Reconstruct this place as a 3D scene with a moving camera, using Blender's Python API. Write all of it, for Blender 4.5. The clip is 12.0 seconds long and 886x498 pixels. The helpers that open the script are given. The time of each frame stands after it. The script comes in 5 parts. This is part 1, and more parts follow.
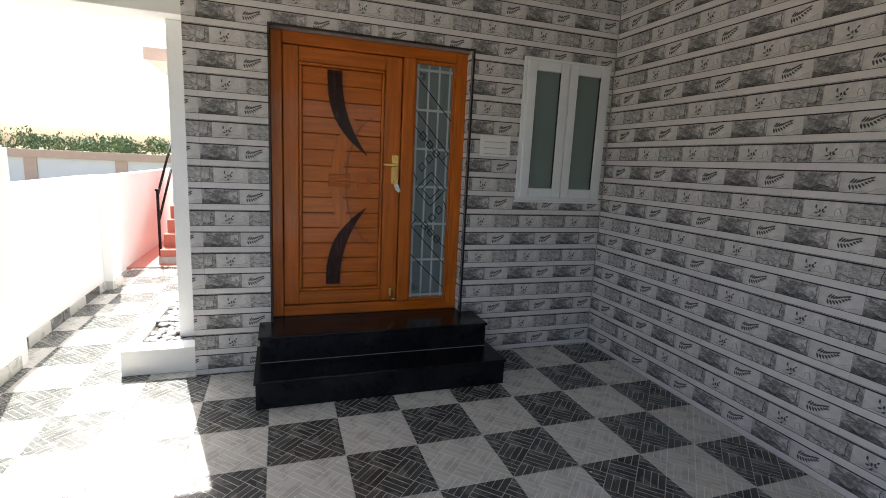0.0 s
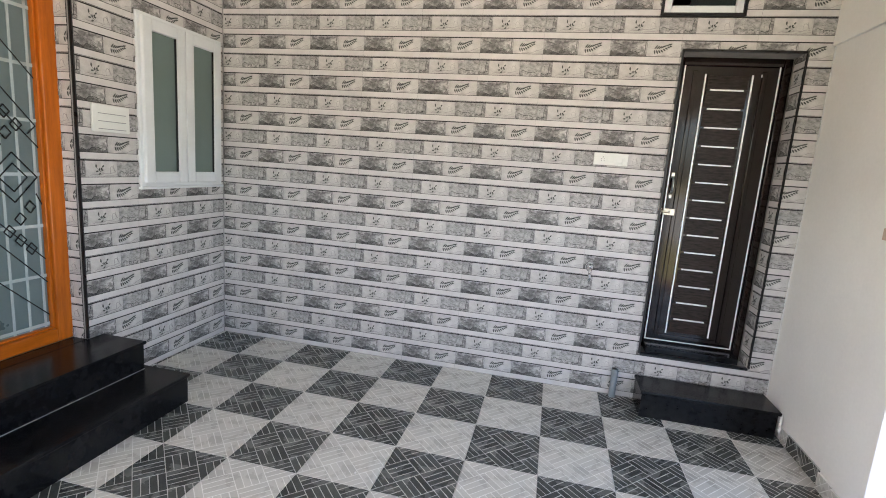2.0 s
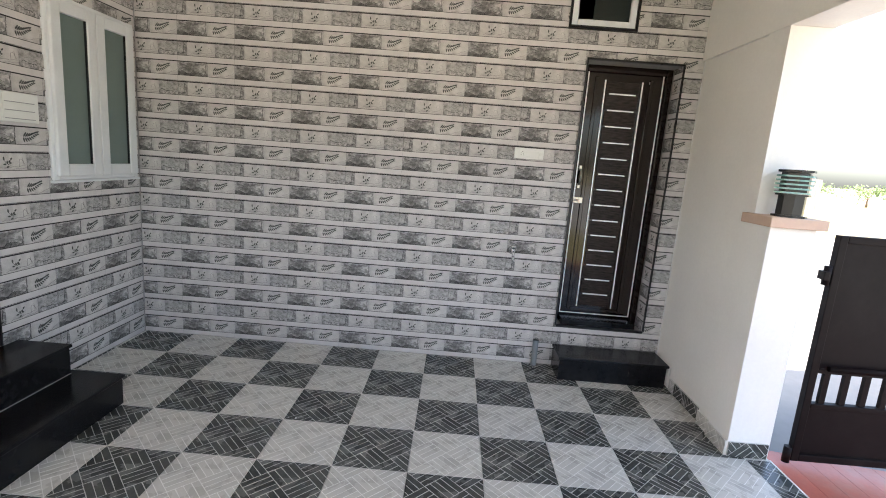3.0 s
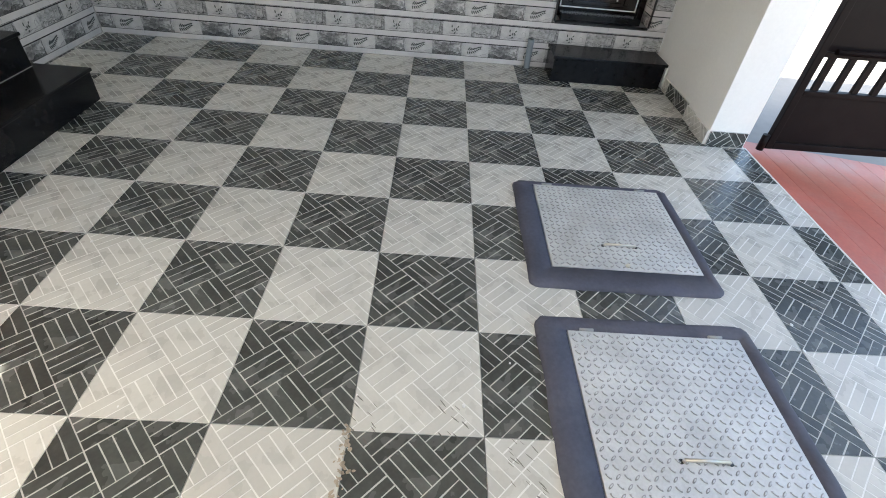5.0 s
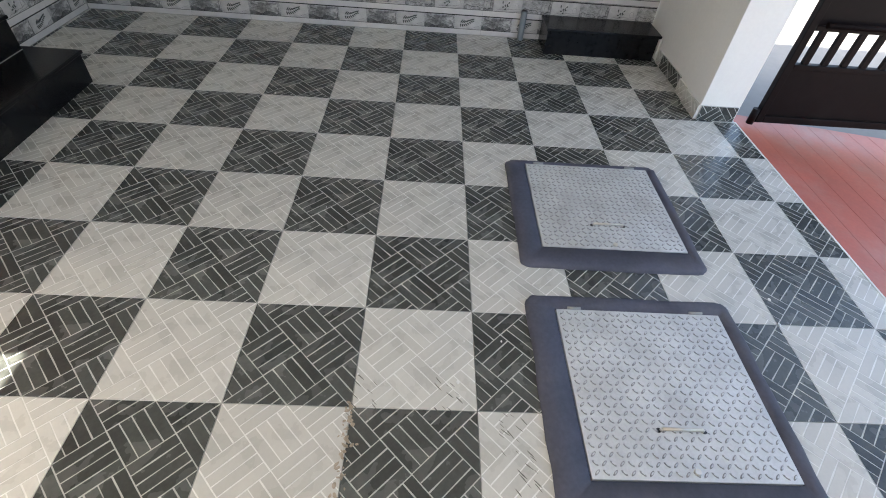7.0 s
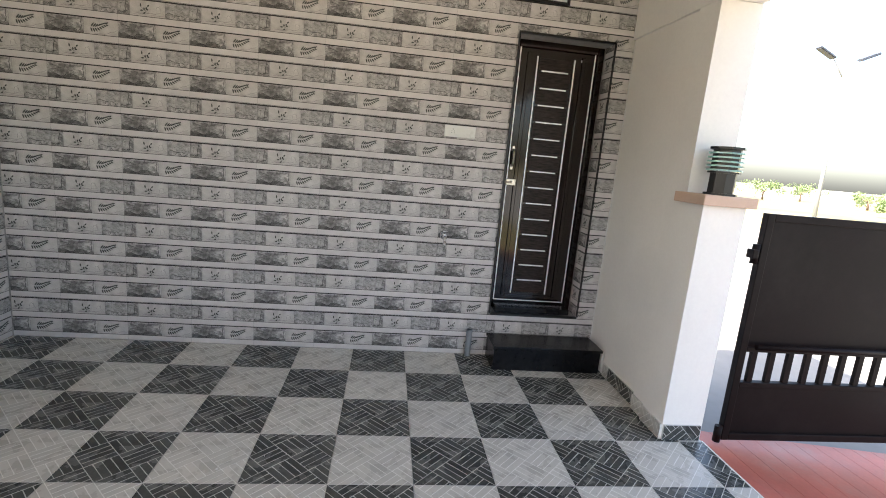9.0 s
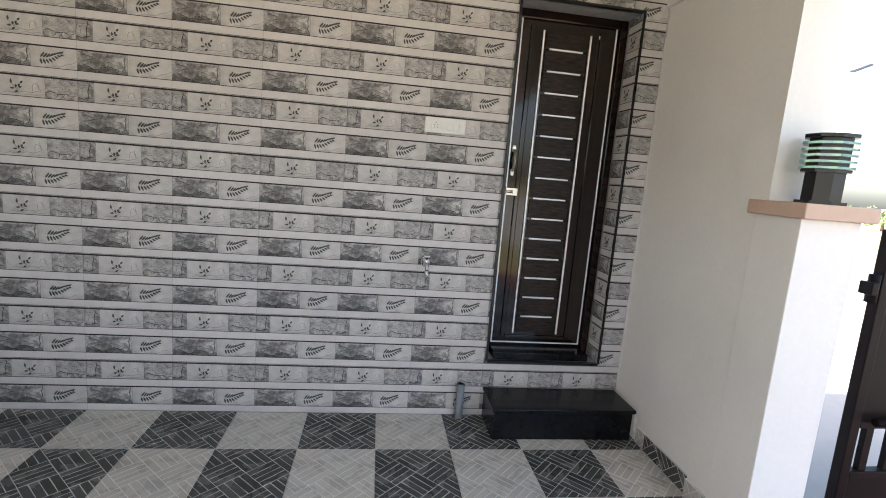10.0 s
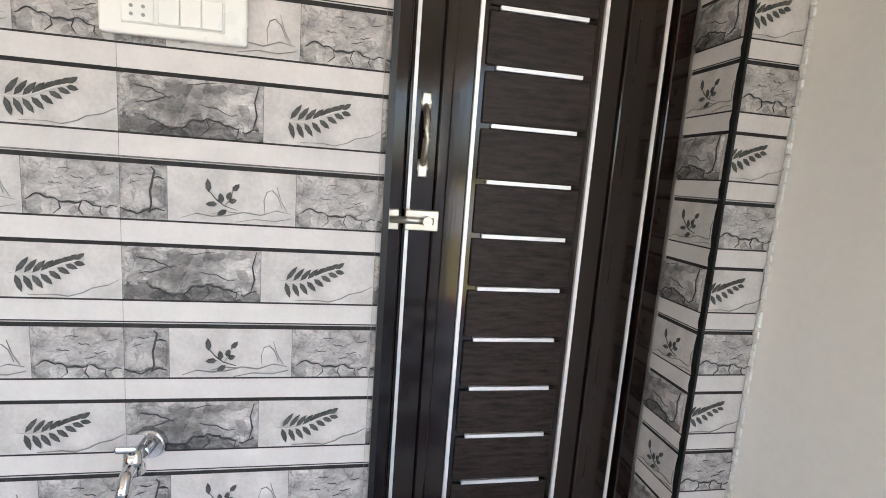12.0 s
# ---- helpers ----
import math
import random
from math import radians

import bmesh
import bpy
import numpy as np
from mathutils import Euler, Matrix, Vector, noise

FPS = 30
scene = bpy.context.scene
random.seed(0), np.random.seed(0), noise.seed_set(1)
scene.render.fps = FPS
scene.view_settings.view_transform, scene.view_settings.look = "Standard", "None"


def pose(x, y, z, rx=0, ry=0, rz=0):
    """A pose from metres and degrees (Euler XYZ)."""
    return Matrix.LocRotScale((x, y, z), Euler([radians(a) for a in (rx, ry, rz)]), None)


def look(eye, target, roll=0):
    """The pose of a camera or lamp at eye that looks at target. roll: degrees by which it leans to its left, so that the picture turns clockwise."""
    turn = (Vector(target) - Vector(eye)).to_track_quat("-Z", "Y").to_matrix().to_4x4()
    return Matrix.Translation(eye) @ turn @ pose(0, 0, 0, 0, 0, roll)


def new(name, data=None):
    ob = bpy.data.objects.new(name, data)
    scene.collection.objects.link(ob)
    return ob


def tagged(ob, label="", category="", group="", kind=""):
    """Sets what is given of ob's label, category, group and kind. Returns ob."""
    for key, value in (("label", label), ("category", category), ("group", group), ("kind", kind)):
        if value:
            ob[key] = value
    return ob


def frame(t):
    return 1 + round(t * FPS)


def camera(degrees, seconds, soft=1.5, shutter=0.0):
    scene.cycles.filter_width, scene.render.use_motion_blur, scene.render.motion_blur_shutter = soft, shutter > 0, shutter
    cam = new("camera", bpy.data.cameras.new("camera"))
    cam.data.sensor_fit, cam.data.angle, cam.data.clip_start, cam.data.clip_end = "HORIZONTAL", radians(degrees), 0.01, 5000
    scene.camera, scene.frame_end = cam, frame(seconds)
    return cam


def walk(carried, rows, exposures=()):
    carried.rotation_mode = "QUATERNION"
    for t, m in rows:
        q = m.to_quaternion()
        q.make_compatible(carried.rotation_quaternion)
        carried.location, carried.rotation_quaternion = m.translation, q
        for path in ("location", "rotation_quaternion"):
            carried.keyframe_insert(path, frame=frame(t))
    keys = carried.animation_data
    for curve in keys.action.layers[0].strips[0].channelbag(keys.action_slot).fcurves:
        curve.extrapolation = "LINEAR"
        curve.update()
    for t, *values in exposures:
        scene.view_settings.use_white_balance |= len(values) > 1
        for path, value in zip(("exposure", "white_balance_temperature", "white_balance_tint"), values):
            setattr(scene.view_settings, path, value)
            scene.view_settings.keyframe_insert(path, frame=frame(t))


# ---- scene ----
cam = camera(85.3, 12.0, soft=1.0)
EXPOSURES = [(0.0, 1.92, 6300, 10), (0.5, 2.5, 6400, 10), (1.0, 3.0, 6450, 10), (1.5, 3.58, 6500, 10), (2.5, 3.2, 6500, 10), (4.5, 2.93, 6750, 6), (5.5, 3.1, 6800, 4), (6.5, 2.83, 6700, 5), (7.5, 2.72, 6800, 8), (9.5, 2.86, 6700, 10), (10.5, 3.0, 6550, 9), (11.0, 3.18, 6550, 9), (12.0, 3.65, 6500, 11)]
PATH = [
    (0, (0.068, 0.019, 1.563), (0.714, 1.88, 1.22), 2.8),
    (0.5, (-0.197, 0.236, 1.557), (0.968, 1.827, 1.217), 3.6),
    (1, (-0.436, 0.479, 1.585), (1.113, 1.698, 1.247), 3.9),
    (1.5, (-0.681, 0.686, 1.581), (1.109, 1.512, 1.247), 4.1),
    (2, (-0.821, 0.875, 1.596), (1.104, 1.3, 1.257), 4.2),
    (2.5, (-0.949, 1.009, 1.629), (1.018, 1.154, 1.299), 4.4),
    (2.7, (-1.019, 1.068, 1.634), (0.954, 1.136, 1.308), 4.5),
    (4.3, (-1.135, 1.031, 1.427), (0.717, 0.996, 0.671), 4.8),
    (4.5, (-1.128, 1.032, 1.404), (0.637, 0.973, 0.466), 5.2),
    (5, (-1.125, 1.013, 1.334), (0.399, 0.937, 0.041), 5.6),
    (5.5, (-1.134, 1.016, 1.292), (0.187, 0.931, -0.206), 6.0),
    (6, (-1.138, 1.022, 1.289), (0.069, 0.93, -0.303), 6.5),
    (6.5, (-1.13, 1.015, 1.34), (0.066, 0.921, -0.26), 6.3),
    (7, (-1.136, 1.007, 1.432), (0.295, 0.912, 0.038), 5.4),
    (7.5, (-1.173, 1.016, 1.521), (0.534, 0.907, 0.484), 5.5),
    (7.7, (-1.198, 1.015, 1.534), (0.601, 0.903, 0.669), 5.2),
    (9.5, (-0.441, 1.003, 1.496), (1.515, 0.738, 1.171), 4.9),
    (10, (0.037, 0.864, 1.445), (1.995, 0.585, 1.149), 4.7),
    (10.5, (0.498, 0.726, 1.444), (2.451, 0.406, 1.155), 4.8),
    (11, (0.991, 0.559, 1.448), (2.941, 0.213, 1.171), 4.6),
    (11.5, (1.416, 0.41, 1.472), (3.365, 0.066, 1.183), 4.6),
    (12, (1.852, 0.213, 1.489), (3.794, -0.162, 1.194), 4.2),
]

walk(cam, [(t, look(eye, target, roll)) for t, eye, target, roll in PATH], EXPOSURES)

# ---- world and light ----
world = bpy.data.worlds.new("world")
scene.world = world
world.use_nodes = True
wn = world.node_tree
sky = wn.nodes.new("ShaderNodeTexSky")
sky.sky_type = "NISHITA"
sky.sun_disc = False
sky.sun_elevation = radians(52.5)
sky.sun_rotation = radians(-13.5)
sky.air_density, sky.dust_density, sky.ozone_density = 1.0, 4.0, 1.0
bgn = wn.nodes["Background"]
bgn.inputs["Strength"].default_value = 0.11
wn.links.new(sky.outputs["Color"], bgn.inputs["Color"])

sun = new("sun", bpy.data.lights.new("sun", "SUN"))
sun.data.energy, sun.data.angle, sun.data.color = 5.0, radians(0.5), (1.0, 0.95, 0.87)
sun.matrix_world = look((-2.35, 9.7, 13.0), (0, 0, 0))


# ---- materials ----
def mat(name, color, rough=0.6, metal=0.0, scale=8.0, vary=0.12, fine=90.0, bump=0.05, stretch=(1, 1, 1), spec=0.5, island=0.0, tint=None, obj_rand=0.0, coat=0.0, dirt=0.0):
    """A surface with variation at two scales, fine relief and optional dust."""
    m = bpy.data.materials.new(name)
    m.use_nodes = True
    nt = m.node_tree
    N, L = nt.nodes, nt.links
    b = N["Principled BSDF"]
    b.inputs["Roughness"].default_value, b.inputs["Metallic"].default_value = rough, metal
    b.inputs["Specular IOR Level"].default_value = spec
    b.inputs["Coat Weight"].default_value = coat
    b.inputs["Coat Roughness"].default_value = 0.06
    tc = N.new("ShaderNodeTexCoord")
    mp = N.new("ShaderNodeMapping")
    mp.inputs["Scale"].default_value = stretch
    L.new(tc.outputs["Object"], mp.inputs["Vector"])
    n1 = N.new("ShaderNodeTexNoise")
    n1.inputs["Scale"].default_value, n1.inputs["Detail"].default_value = scale, 4
    n2 = N.new("ShaderNodeTexNoise")
    n2.inputs["Scale"].default_value, n2.inputs["Detail"].default_value = fine, 3
    for n in (n1, n2):
        L.new(mp.outputs["Vector"], n.inputs["Vector"])
    add = N.new("ShaderNodeMath")
    add.operation = "MULTIPLY_ADD"
    add.inputs[1].default_value = 0.45
    L.new(n2.outputs["Fac"], add.inputs[0])
    L.new(n1.outputs["Fac"], add.inputs[2])
    ramp = N.new("ShaderNodeMapRange")
    ramp.inputs["From Min"].default_value, ramp.inputs["From Max"].default_value = 0.45, 1.0
    ramp.inputs["To Min"].default_value, ramp.inputs["To Max"].default_value = 1 - vary, 1 + vary
    L.new(add.outputs[0], ramp.inputs["Value"])
    value = ramp.outputs[0]
    if obj_rand:
        oi = N.new("ShaderNodeObjectInfo")
        r2 = N.new("ShaderNodeMapRange")
        r2.inputs["To Min"].default_value, r2.inputs["To Max"].default_value = 1 - obj_rand, 1 + obj_rand
        L.new(oi.outputs["Random"], r2.inputs["Value"])
        mu = N.new("ShaderNodeMath")
        mu.operation = "MULTIPLY"
        L.new(value, mu.inputs[0])
        L.new(r2.outputs[0], mu.inputs[1])
        value = mu.outputs[0]
    if island:
        ge = N.new("ShaderNodeNewGeometry")
        r3 = N.new("ShaderNodeMapRange")
        r3.inputs["To Min"].default_value, r3.inputs["To Max"].default_value = 1 - island, 1 + island
        L.new(ge.outputs["Random Per Island"], r3.inputs["Value"])
        mu = N.new("ShaderNodeMath")
        mu.operation = "MULTIPLY"
        L.new(value, mu.inputs[0])
        L.new(r3.outputs[0], mu.inputs[1])
        value = mu.outputs[0]
    vm = N.new("ShaderNodeVectorMath")
    vm.operation = "SCALE"
    vm.inputs[0].default_value = color
    L.new(value, vm.inputs["Scale"])
    col = vm.outputs[0]
    if tint:
        mx = N.new("ShaderNodeMix")
        mx.data_type = "RGBA"
        rr = N.new("ShaderNodeMapRange")
        rr.inputs["From Min"].default_value, rr.inputs["From Max"].default_value = 0.42, 0.62
        L.new(n1.outputs["Fac"], rr.inputs["Value"])
        L.new(rr.outputs[0], mx.inputs["Factor"])
        L.new(col, mx.inputs["A"])
        mx.inputs["B"].default_value = (*tint, 1)
        col = mx.outputs["Result"]
    if dirt:
        n3 = N.new("ShaderNodeTexNoise")
        n3.inputs["Scale"].default_value, n3.inputs["Detail"].default_value = 2.3, 8
        n3.inputs["Roughness"].default_value = 0.7
        L.new(tc.outputs["Object"], n3.inputs["Vector"])
        rr = N.new("ShaderNodeMapRange")
        rr.inputs["From Min"].default_value, rr.inputs["From Max"].default_value = 0.5, 0.78
        rr.inputs["To Max"].default_value = dirt
        L.new(n3.outputs["Fac"], rr.inputs["Value"])
        mx = N.new("ShaderNodeMix")
        mx.data_type = "RGBA"
        L.new(rr.outputs[0], mx.inputs["Factor"])
        L.new(col, mx.inputs["A"])
        mx.inputs["B"].default_value = (0.36, 0.33, 0.29, 1)
        col = mx.outputs["Result"]
    L.new(col, b.inputs["Base Color"])
    rm = N.new("ShaderNodeMapRange")
    rm.inputs["To Min"].default_value, rm.inputs["To Max"].default_value = max(rough - min(0.1, rough * 0.35), 0.03), min(rough + min(0.12, rough * 0.4), 1)
    L.new(n1.outputs["Fac"], rm.inputs["Value"])
    L.new(rm.outputs[0], b.inputs["Roughness"])
    if bump:
        bp = N.new("ShaderNodeBump")
        bp.inputs["Strength"].default_value, bp.inputs["Distance"].default_value = min(bump * 4, 1), 0.002
        L.new(add.outputs[0], bp.inputs["Height"])
        L.new(bp.outputs[0], b.inputs["Normal"])
    return m


def stone_mat(name, color, vary, blot, depth, facet):
    """Printed ceramic stone face: mottled grey with a dark blot and fine veins, the same on every tile."""
    m = mat(name, color, 0.6, scale=30, vary=vary, fine=210, bump=0.25, spec=0.2, obj_rand=0.05, stretch=(0.7, 1, 1.25))
    nt = m.node_tree
    N, L = nt.nodes, nt.links
    b = N["Principled BSDF"]
    src = b.inputs["Base Color"].links[0].from_socket
    tc = N.new("ShaderNodeTexCoord")
    n = N.new("ShaderNodeTexNoise")
    n.inputs["Scale"].default_value, n.inputs["Detail"].default_value, n.inputs["Distortion"].default_value = 16, 7, 1.6
    L.new(tc.outputs["Object"], n.inputs["Vector"])
    ab = N.new("ShaderNodeMath")
    ab.operation = "SUBTRACT"
    ab.inputs[1].default_value = 0.5
    L.new(n.outputs["Fac"], ab.inputs[0])
    aa = N.new("ShaderNodeMath")
    aa.operation = "ABSOLUTE"
    L.new(ab.outputs[0], aa.inputs[0])
    vein = N.new("ShaderNodeMapRange")
    vein.inputs["From Min"].default_value, vein.inputs["From Max"].default_value = 0.0, 0.022
    vein.inputs["To Min"].default_value, vein.inputs["To Max"].default_value = 0.6, 1.0
    L.new(aa.outputs[0], vein.inputs["Value"])
    # dark blot with an uneven rim
    di = N.new("ShaderNodeVectorMath")
    di.operation = "DISTANCE"
    di.inputs[1].default_value = blot
    L.new(tc.outputs["Object"], di.inputs[0])
    wob = N.new("ShaderNodeMath")
    wob.operation = "MULTIPLY_ADD"
    wob.inputs[1].default_value = 0.09
    L.new(n.outputs["Fac"], wob.inputs[0])
    L.new(di.outputs["Value"], wob.inputs[2])
    cl = N.new("ShaderNodeMapRange")
    cl.inputs["From Min"].default_value, cl.inputs["From Max"].default_value = 0.05, 0.105
    cl.inputs["To Min"].default_value, cl.inputs["To Max"].default_value = depth, 1.0
    L.new(wob.outputs[0], cl.inputs["Value"])
    mu = N.new("ShaderNodeMath")
    mu.operation = "MULTIPLY"
    L.new(vein.outputs[0], mu.inputs[0])
    L.new(cl.outputs[0], mu.inputs[1])
    # chipped facets
    warp = N.new("ShaderNodeVectorMath")
    warp.operation = "MULTIPLY_ADD"
    warp.inputs[1].default_value = (0.035, 0.0, 0.035)
    L.new(n.outputs["Color"], warp.inputs[0])
    L.new(tc.outputs["Object"], warp.inputs[2])
    vo = N.new("ShaderNodeTexVoronoi")
    vo.inputs["Scale"].default_value = 52
    L.new(warp.outputs[0], vo.inputs["Vector"])
    sx = N.new("ShaderNodeSeparateXYZ")
    L.new(vo.outputs["Color"], sx.inputs[0])
    fc = N.new("ShaderNodeMapRange")
    fc.inputs["To Min"].default_value, fc.inputs["To Max"].default_value = 1 - facet, 1 + facet
    L.new(sx.outputs[0], fc.inputs["Value"])
    mf = N.new("ShaderNodeMath")
    mf.operation = "MULTIPLY"
    L.new(mu.outputs[0], mf.inputs[0])
    L.new(fc.outputs[0], mf.inputs[1])
    sc = N.new("ShaderNodeVectorMath")
    sc.operation = "SCALE"
    L.new(src, sc.inputs[0])
    L.new(mf.outputs[0], sc.inputs["Scale"])
    L.new(sc.outputs[0], b.inputs["Base Color"])
    return m


def glass_mat(name, color, rough, transmission):
    m = mat(name, color, rough, scale=3, vary=0.06, bump=0)
    m.node_tree.nodes["Principled BSDF"].inputs["Transmission Weight"].default_value = transmission
    return m


STONE = stone_mat("stone_print", (0.39, 0.373, 0.363), 0.5, (0.103, -0.012, 0.086), 0.42, 0.3)
STONE_PALE = stone_mat("pale_stone_print", (0.40, 0.383, 0.373), 0.42, (0.40, -0.012, 0.10), 0.9, 0.15)
# darker print below the ledge: shade of the relief put into the colour
STONE_LEDGE = stone_mat("stone_ledge_shade_print", (0.185, 0.177, 0.172), 0.7, (0.115, -0.012, 0.06), 0.6, 0.4)
FAINT = mat("faint_line_print", (0.27, 0.26, 0.25), 0.7, spec=0.1, scale=70, vary=0.4)
CRACK = mat("crack_print", (0.075, 0.073, 0.072), 0.7, spec=0.1, scale=70, vary=0.5)
LIGHT_BRICK = mat("light_brick_print", (0.56, 0.535, 0.518), 0.6, spec=0.2, scale=22, vary=0.2, fine=140, bump=0.06, obj_rand=0.03)
STRIP = mat("strip_print", (0.64, 0.61, 0.595), 0.55, spec=0.2, scale=14, vary=0.08, fine=120, bump=0.03, obj_rand=0.03)
# printed course line, dark with the shadow that each strip throws
GROOVE = mat("groove_shadow_print", (0.042, 0.04, 0.039), 0.8, spec=0.1, scale=30, vary=0.3)
MOTIF = mat("motif_print", (0.085, 0.088, 0.083), 0.6, spec=0.15, scale=60, vary=0.35)
STEM = mat("stem_print", (0.6, 0.58, 0.55), 0.5, scale=60, vary=0.1)
JOINT = mat("tile_adhesive", (0.38, 0.37, 0.36), 0.9, scale=20, vary=0.15)
DARK_TILE = mat("dark_floor_tile", (0.070, 0.075, 0.069), 0.26, scale=9, vary=0.3, fine=80, bump=0.05, obj_rand=0.12, island=0.24, dirt=0.22)
DARK_LINE = mat("dark_tile_lines", (0.52, 0.52, 0.49), 0.55, scale=9, vary=0.12, dirt=0.15)
LIGHT_TILE = mat("light_floor_tile", (0.53, 0.515, 0.47), 0.28, scale=9, vary=0.08, fine=80, bump=0.04, obj_rand=0.05, island=0.07, dirt=0.16)
LIGHT_LINE = mat("light_tile_lines", (0.78, 0.77, 0.73), 0.5, scale=9, vary=0.12, dirt=0.25)
GROUT = mat("floor_grout", (0.34, 0.33, 0.31), 0.9, scale=15, vary=0.25)
GRANITE = mat("black_granite", (0.007, 0.007, 0.008), 0.2, scale=26, vary=0.5, fine=420, bump=0.0, dirt=0.05, spec=0.22)
CREAM = mat("cream_plaster", (0.86, 0.835, 0.79), 0.75, scale=1.6, vary=0.05, fine=55, bump=0.07, dirt=0.03)
WHITE = mat("white_plaster", (0.80, 0.795, 0.775), 0.75, scale=1.6, vary=0.04, fine=55, bump=0.07, dirt=0.03)
SOFFIT = mat("white_soffit_paint", (0.72, 0.71, 0.68), 0.8, scale=1.5, vary=0.08, fine=50)
PEACH = mat("peach_paint", (0.60, 0.43, 0.33), 0.7, scale=3, vary=0.07, fine=60)
TEAK = mat("polished_teak", (0.46, 0.112, 0.006), 0.34, scale=5, vary=0.3, fine=46, bump=0.015, stretch=(7, 7, 0.55), spec=0.3, coat=0.25)
TEAK_RAIL = mat("polished_teak_rail", (0.46, 0.112, 0.006), 0.34, scale=5, vary=0.3, fine=46, bump=0.015, stretch=(0.55, 7, 7), spec=0.3, coat=0.25)
TEAK_LINE = mat("carved_teak_groove", (0.27, 0.062, 0.006), 0.45, scale=12, vary=0.25)
WALNUT = mat("dark_walnut_inlay", (0.028, 0.008, 0.006), 0.25, scale=6, vary=0.35, stretch=(6, 6, 1), spec=0.2)
BRASS = mat("brass", (0.80, 0.52, 0.17), 0.25, 1.0, scale=12, vary=0.15)
CHROME = mat("chrome", (0.75, 0.76, 0.78), 0.1, 1.0, scale=12, vary=0.06, bump=0)
NICKEL = mat("brushed_nickel", (0.66, 0.62, 0.54), 0.32, 1.0, scale=14, vary=0.12)
PVC_DARK = mat("dark_brown_door_film", (0.010, 0.0046, 0.0034), 0.09, scale=4, vary=0.25, fine=30, bump=0.012, stretch=(5, 5, 0.4), spec=0.45)
PVC_GRAIN = mat("dark_woven_grain_film", (0.026, 0.018, 0.016), 0.42, scale=30, vary=0.9, fine=150, bump=0.1, stretch=(1, 0.5, 3.2), spec=0.2)
SILVER = mat("silver_inlay", (0.86, 0.86, 0.88), 0.45, 0.55, scale=10, vary=0.05, bump=0)
BLACK_TRIM = mat("black_trim", (0.008, 0.008, 0.009), 0.3, scale=14, vary=0.3)
UPVC = mat("white_upvc", (0.74, 0.76, 0.77), 0.35, scale=5, vary=0.05, fine=50, dirt=0.12)
GREEN_GLASS = glass_mat("frosted_green_glass", (0.17, 0.225, 0.21), 0.3, 0.1)
BLUE_GLASS = glass_mat("frosted_blue_glass", (0.17, 0.225, 0.235), 0.3, 0.2)
DARK_GLASS = glass_mat("dark_glass", (0.012, 0.02, 0.018), 0.06, 0.2)
GRILLE = mat("white_grille", (0.46, 0.52, 0.53), 0.5, scale=9, vary=0.08)
PLASTIC = mat("white_plastic", (0.80, 0.80, 0.76), 0.3, scale=6, vary=0.03, bump=0)
GREY_MARK = mat("grey_mark", (0.30, 0.30, 0.29), 0.6)
GREY_PVC = mat("grey_pvc_pipe", (0.20, 0.225, 0.245), 0.4, scale=14, vary=0.12, dirt=0.2)
MORTAR = mat("blue_grey_mortar", (0.068, 0.070, 0.096), 0.7, scale=6, vary=0.35, fine=70, bump=0.12, dirt=0.16)
STEEL = mat("galvanised_tread_plate", (0.58, 0.585, 0.58), 0.5, 0.3, scale=7, vary=0.2, fine=120, bump=0.08, dirt=0.35)
LUG_SIDE = mat("grey_lug_sides", (0.30, 0.30, 0.29), 0.6, 0.2, scale=9, vary=0.4)
GATE = mat("dark_gate_paint", (0.008, 0.0048, 0.0048), 0.5, scale=3, vary=0.35, fine=40, bump=0.03, dirt=0.02, spec=0.12)
RED = mat("red_oxide_floor", (0.44, 0.115, 0.08), 0.45, scale=3.5, vary=0.18, fine=50, bump=0.06, dirt=0.35)
RED_DARK = mat("red_oxide_groove", (0.38, 0.10, 0.07), 0.8, scale=9, vary=0.2)
GREEN_FIN = glass_mat("pale_green_glass", (0.45, 0.75, 0.70), 0.08, 0.6)
PEBBLE = mat("grey_pebble", (0.2, 0.2, 0.195), 0.6, scale=30, vary=0.3, island=0.45)
SOIL = mat("dark_soil", (0.06, 0.05, 0.04), 0.95, scale=30, vary=0.3)
EARTH = mat("dry_grass_ground", (0.145, 0.13, 0.05), 0.95, scale=0.12, vary=0.25, fine=2.5, bump=0.1, tint=(0.18, 0.15, 0.085))
PAVING = mat("pale_paving", (0.22, 0.217, 0.208), 0.85, scale=0.8, vary=0.12, fine=12)
LEAF = mat("foliage", (0.12, 0.17, 0.07), 0.7, scale=0.7, vary=0.4, fine=6, bump=0, island=0.35)
BARK = mat("bark", (0.13, 0.09, 0.06), 0.9, scale=12, vary=0.3, bump=0.2)
POLE = mat("galvanised_pole", (0.3, 0.31, 0.32), 0.6, 0.2, scale=4, vary=0.1)
LAMP_HEAD = mat("dark_lamp_housing", (0.05, 0.055, 0.07), 0.4, scale=5)
BRICK_RED = mat("pink_house_paint", (0.55, 0.33, 0.28), 0.8, scale=2)
FENCE = mat("grey_timber_fence", (0.26, 0.22, 0.20), 0.8, scale=3, vary=0.3, stretch=(3, 3, 0.4), island=0.25)


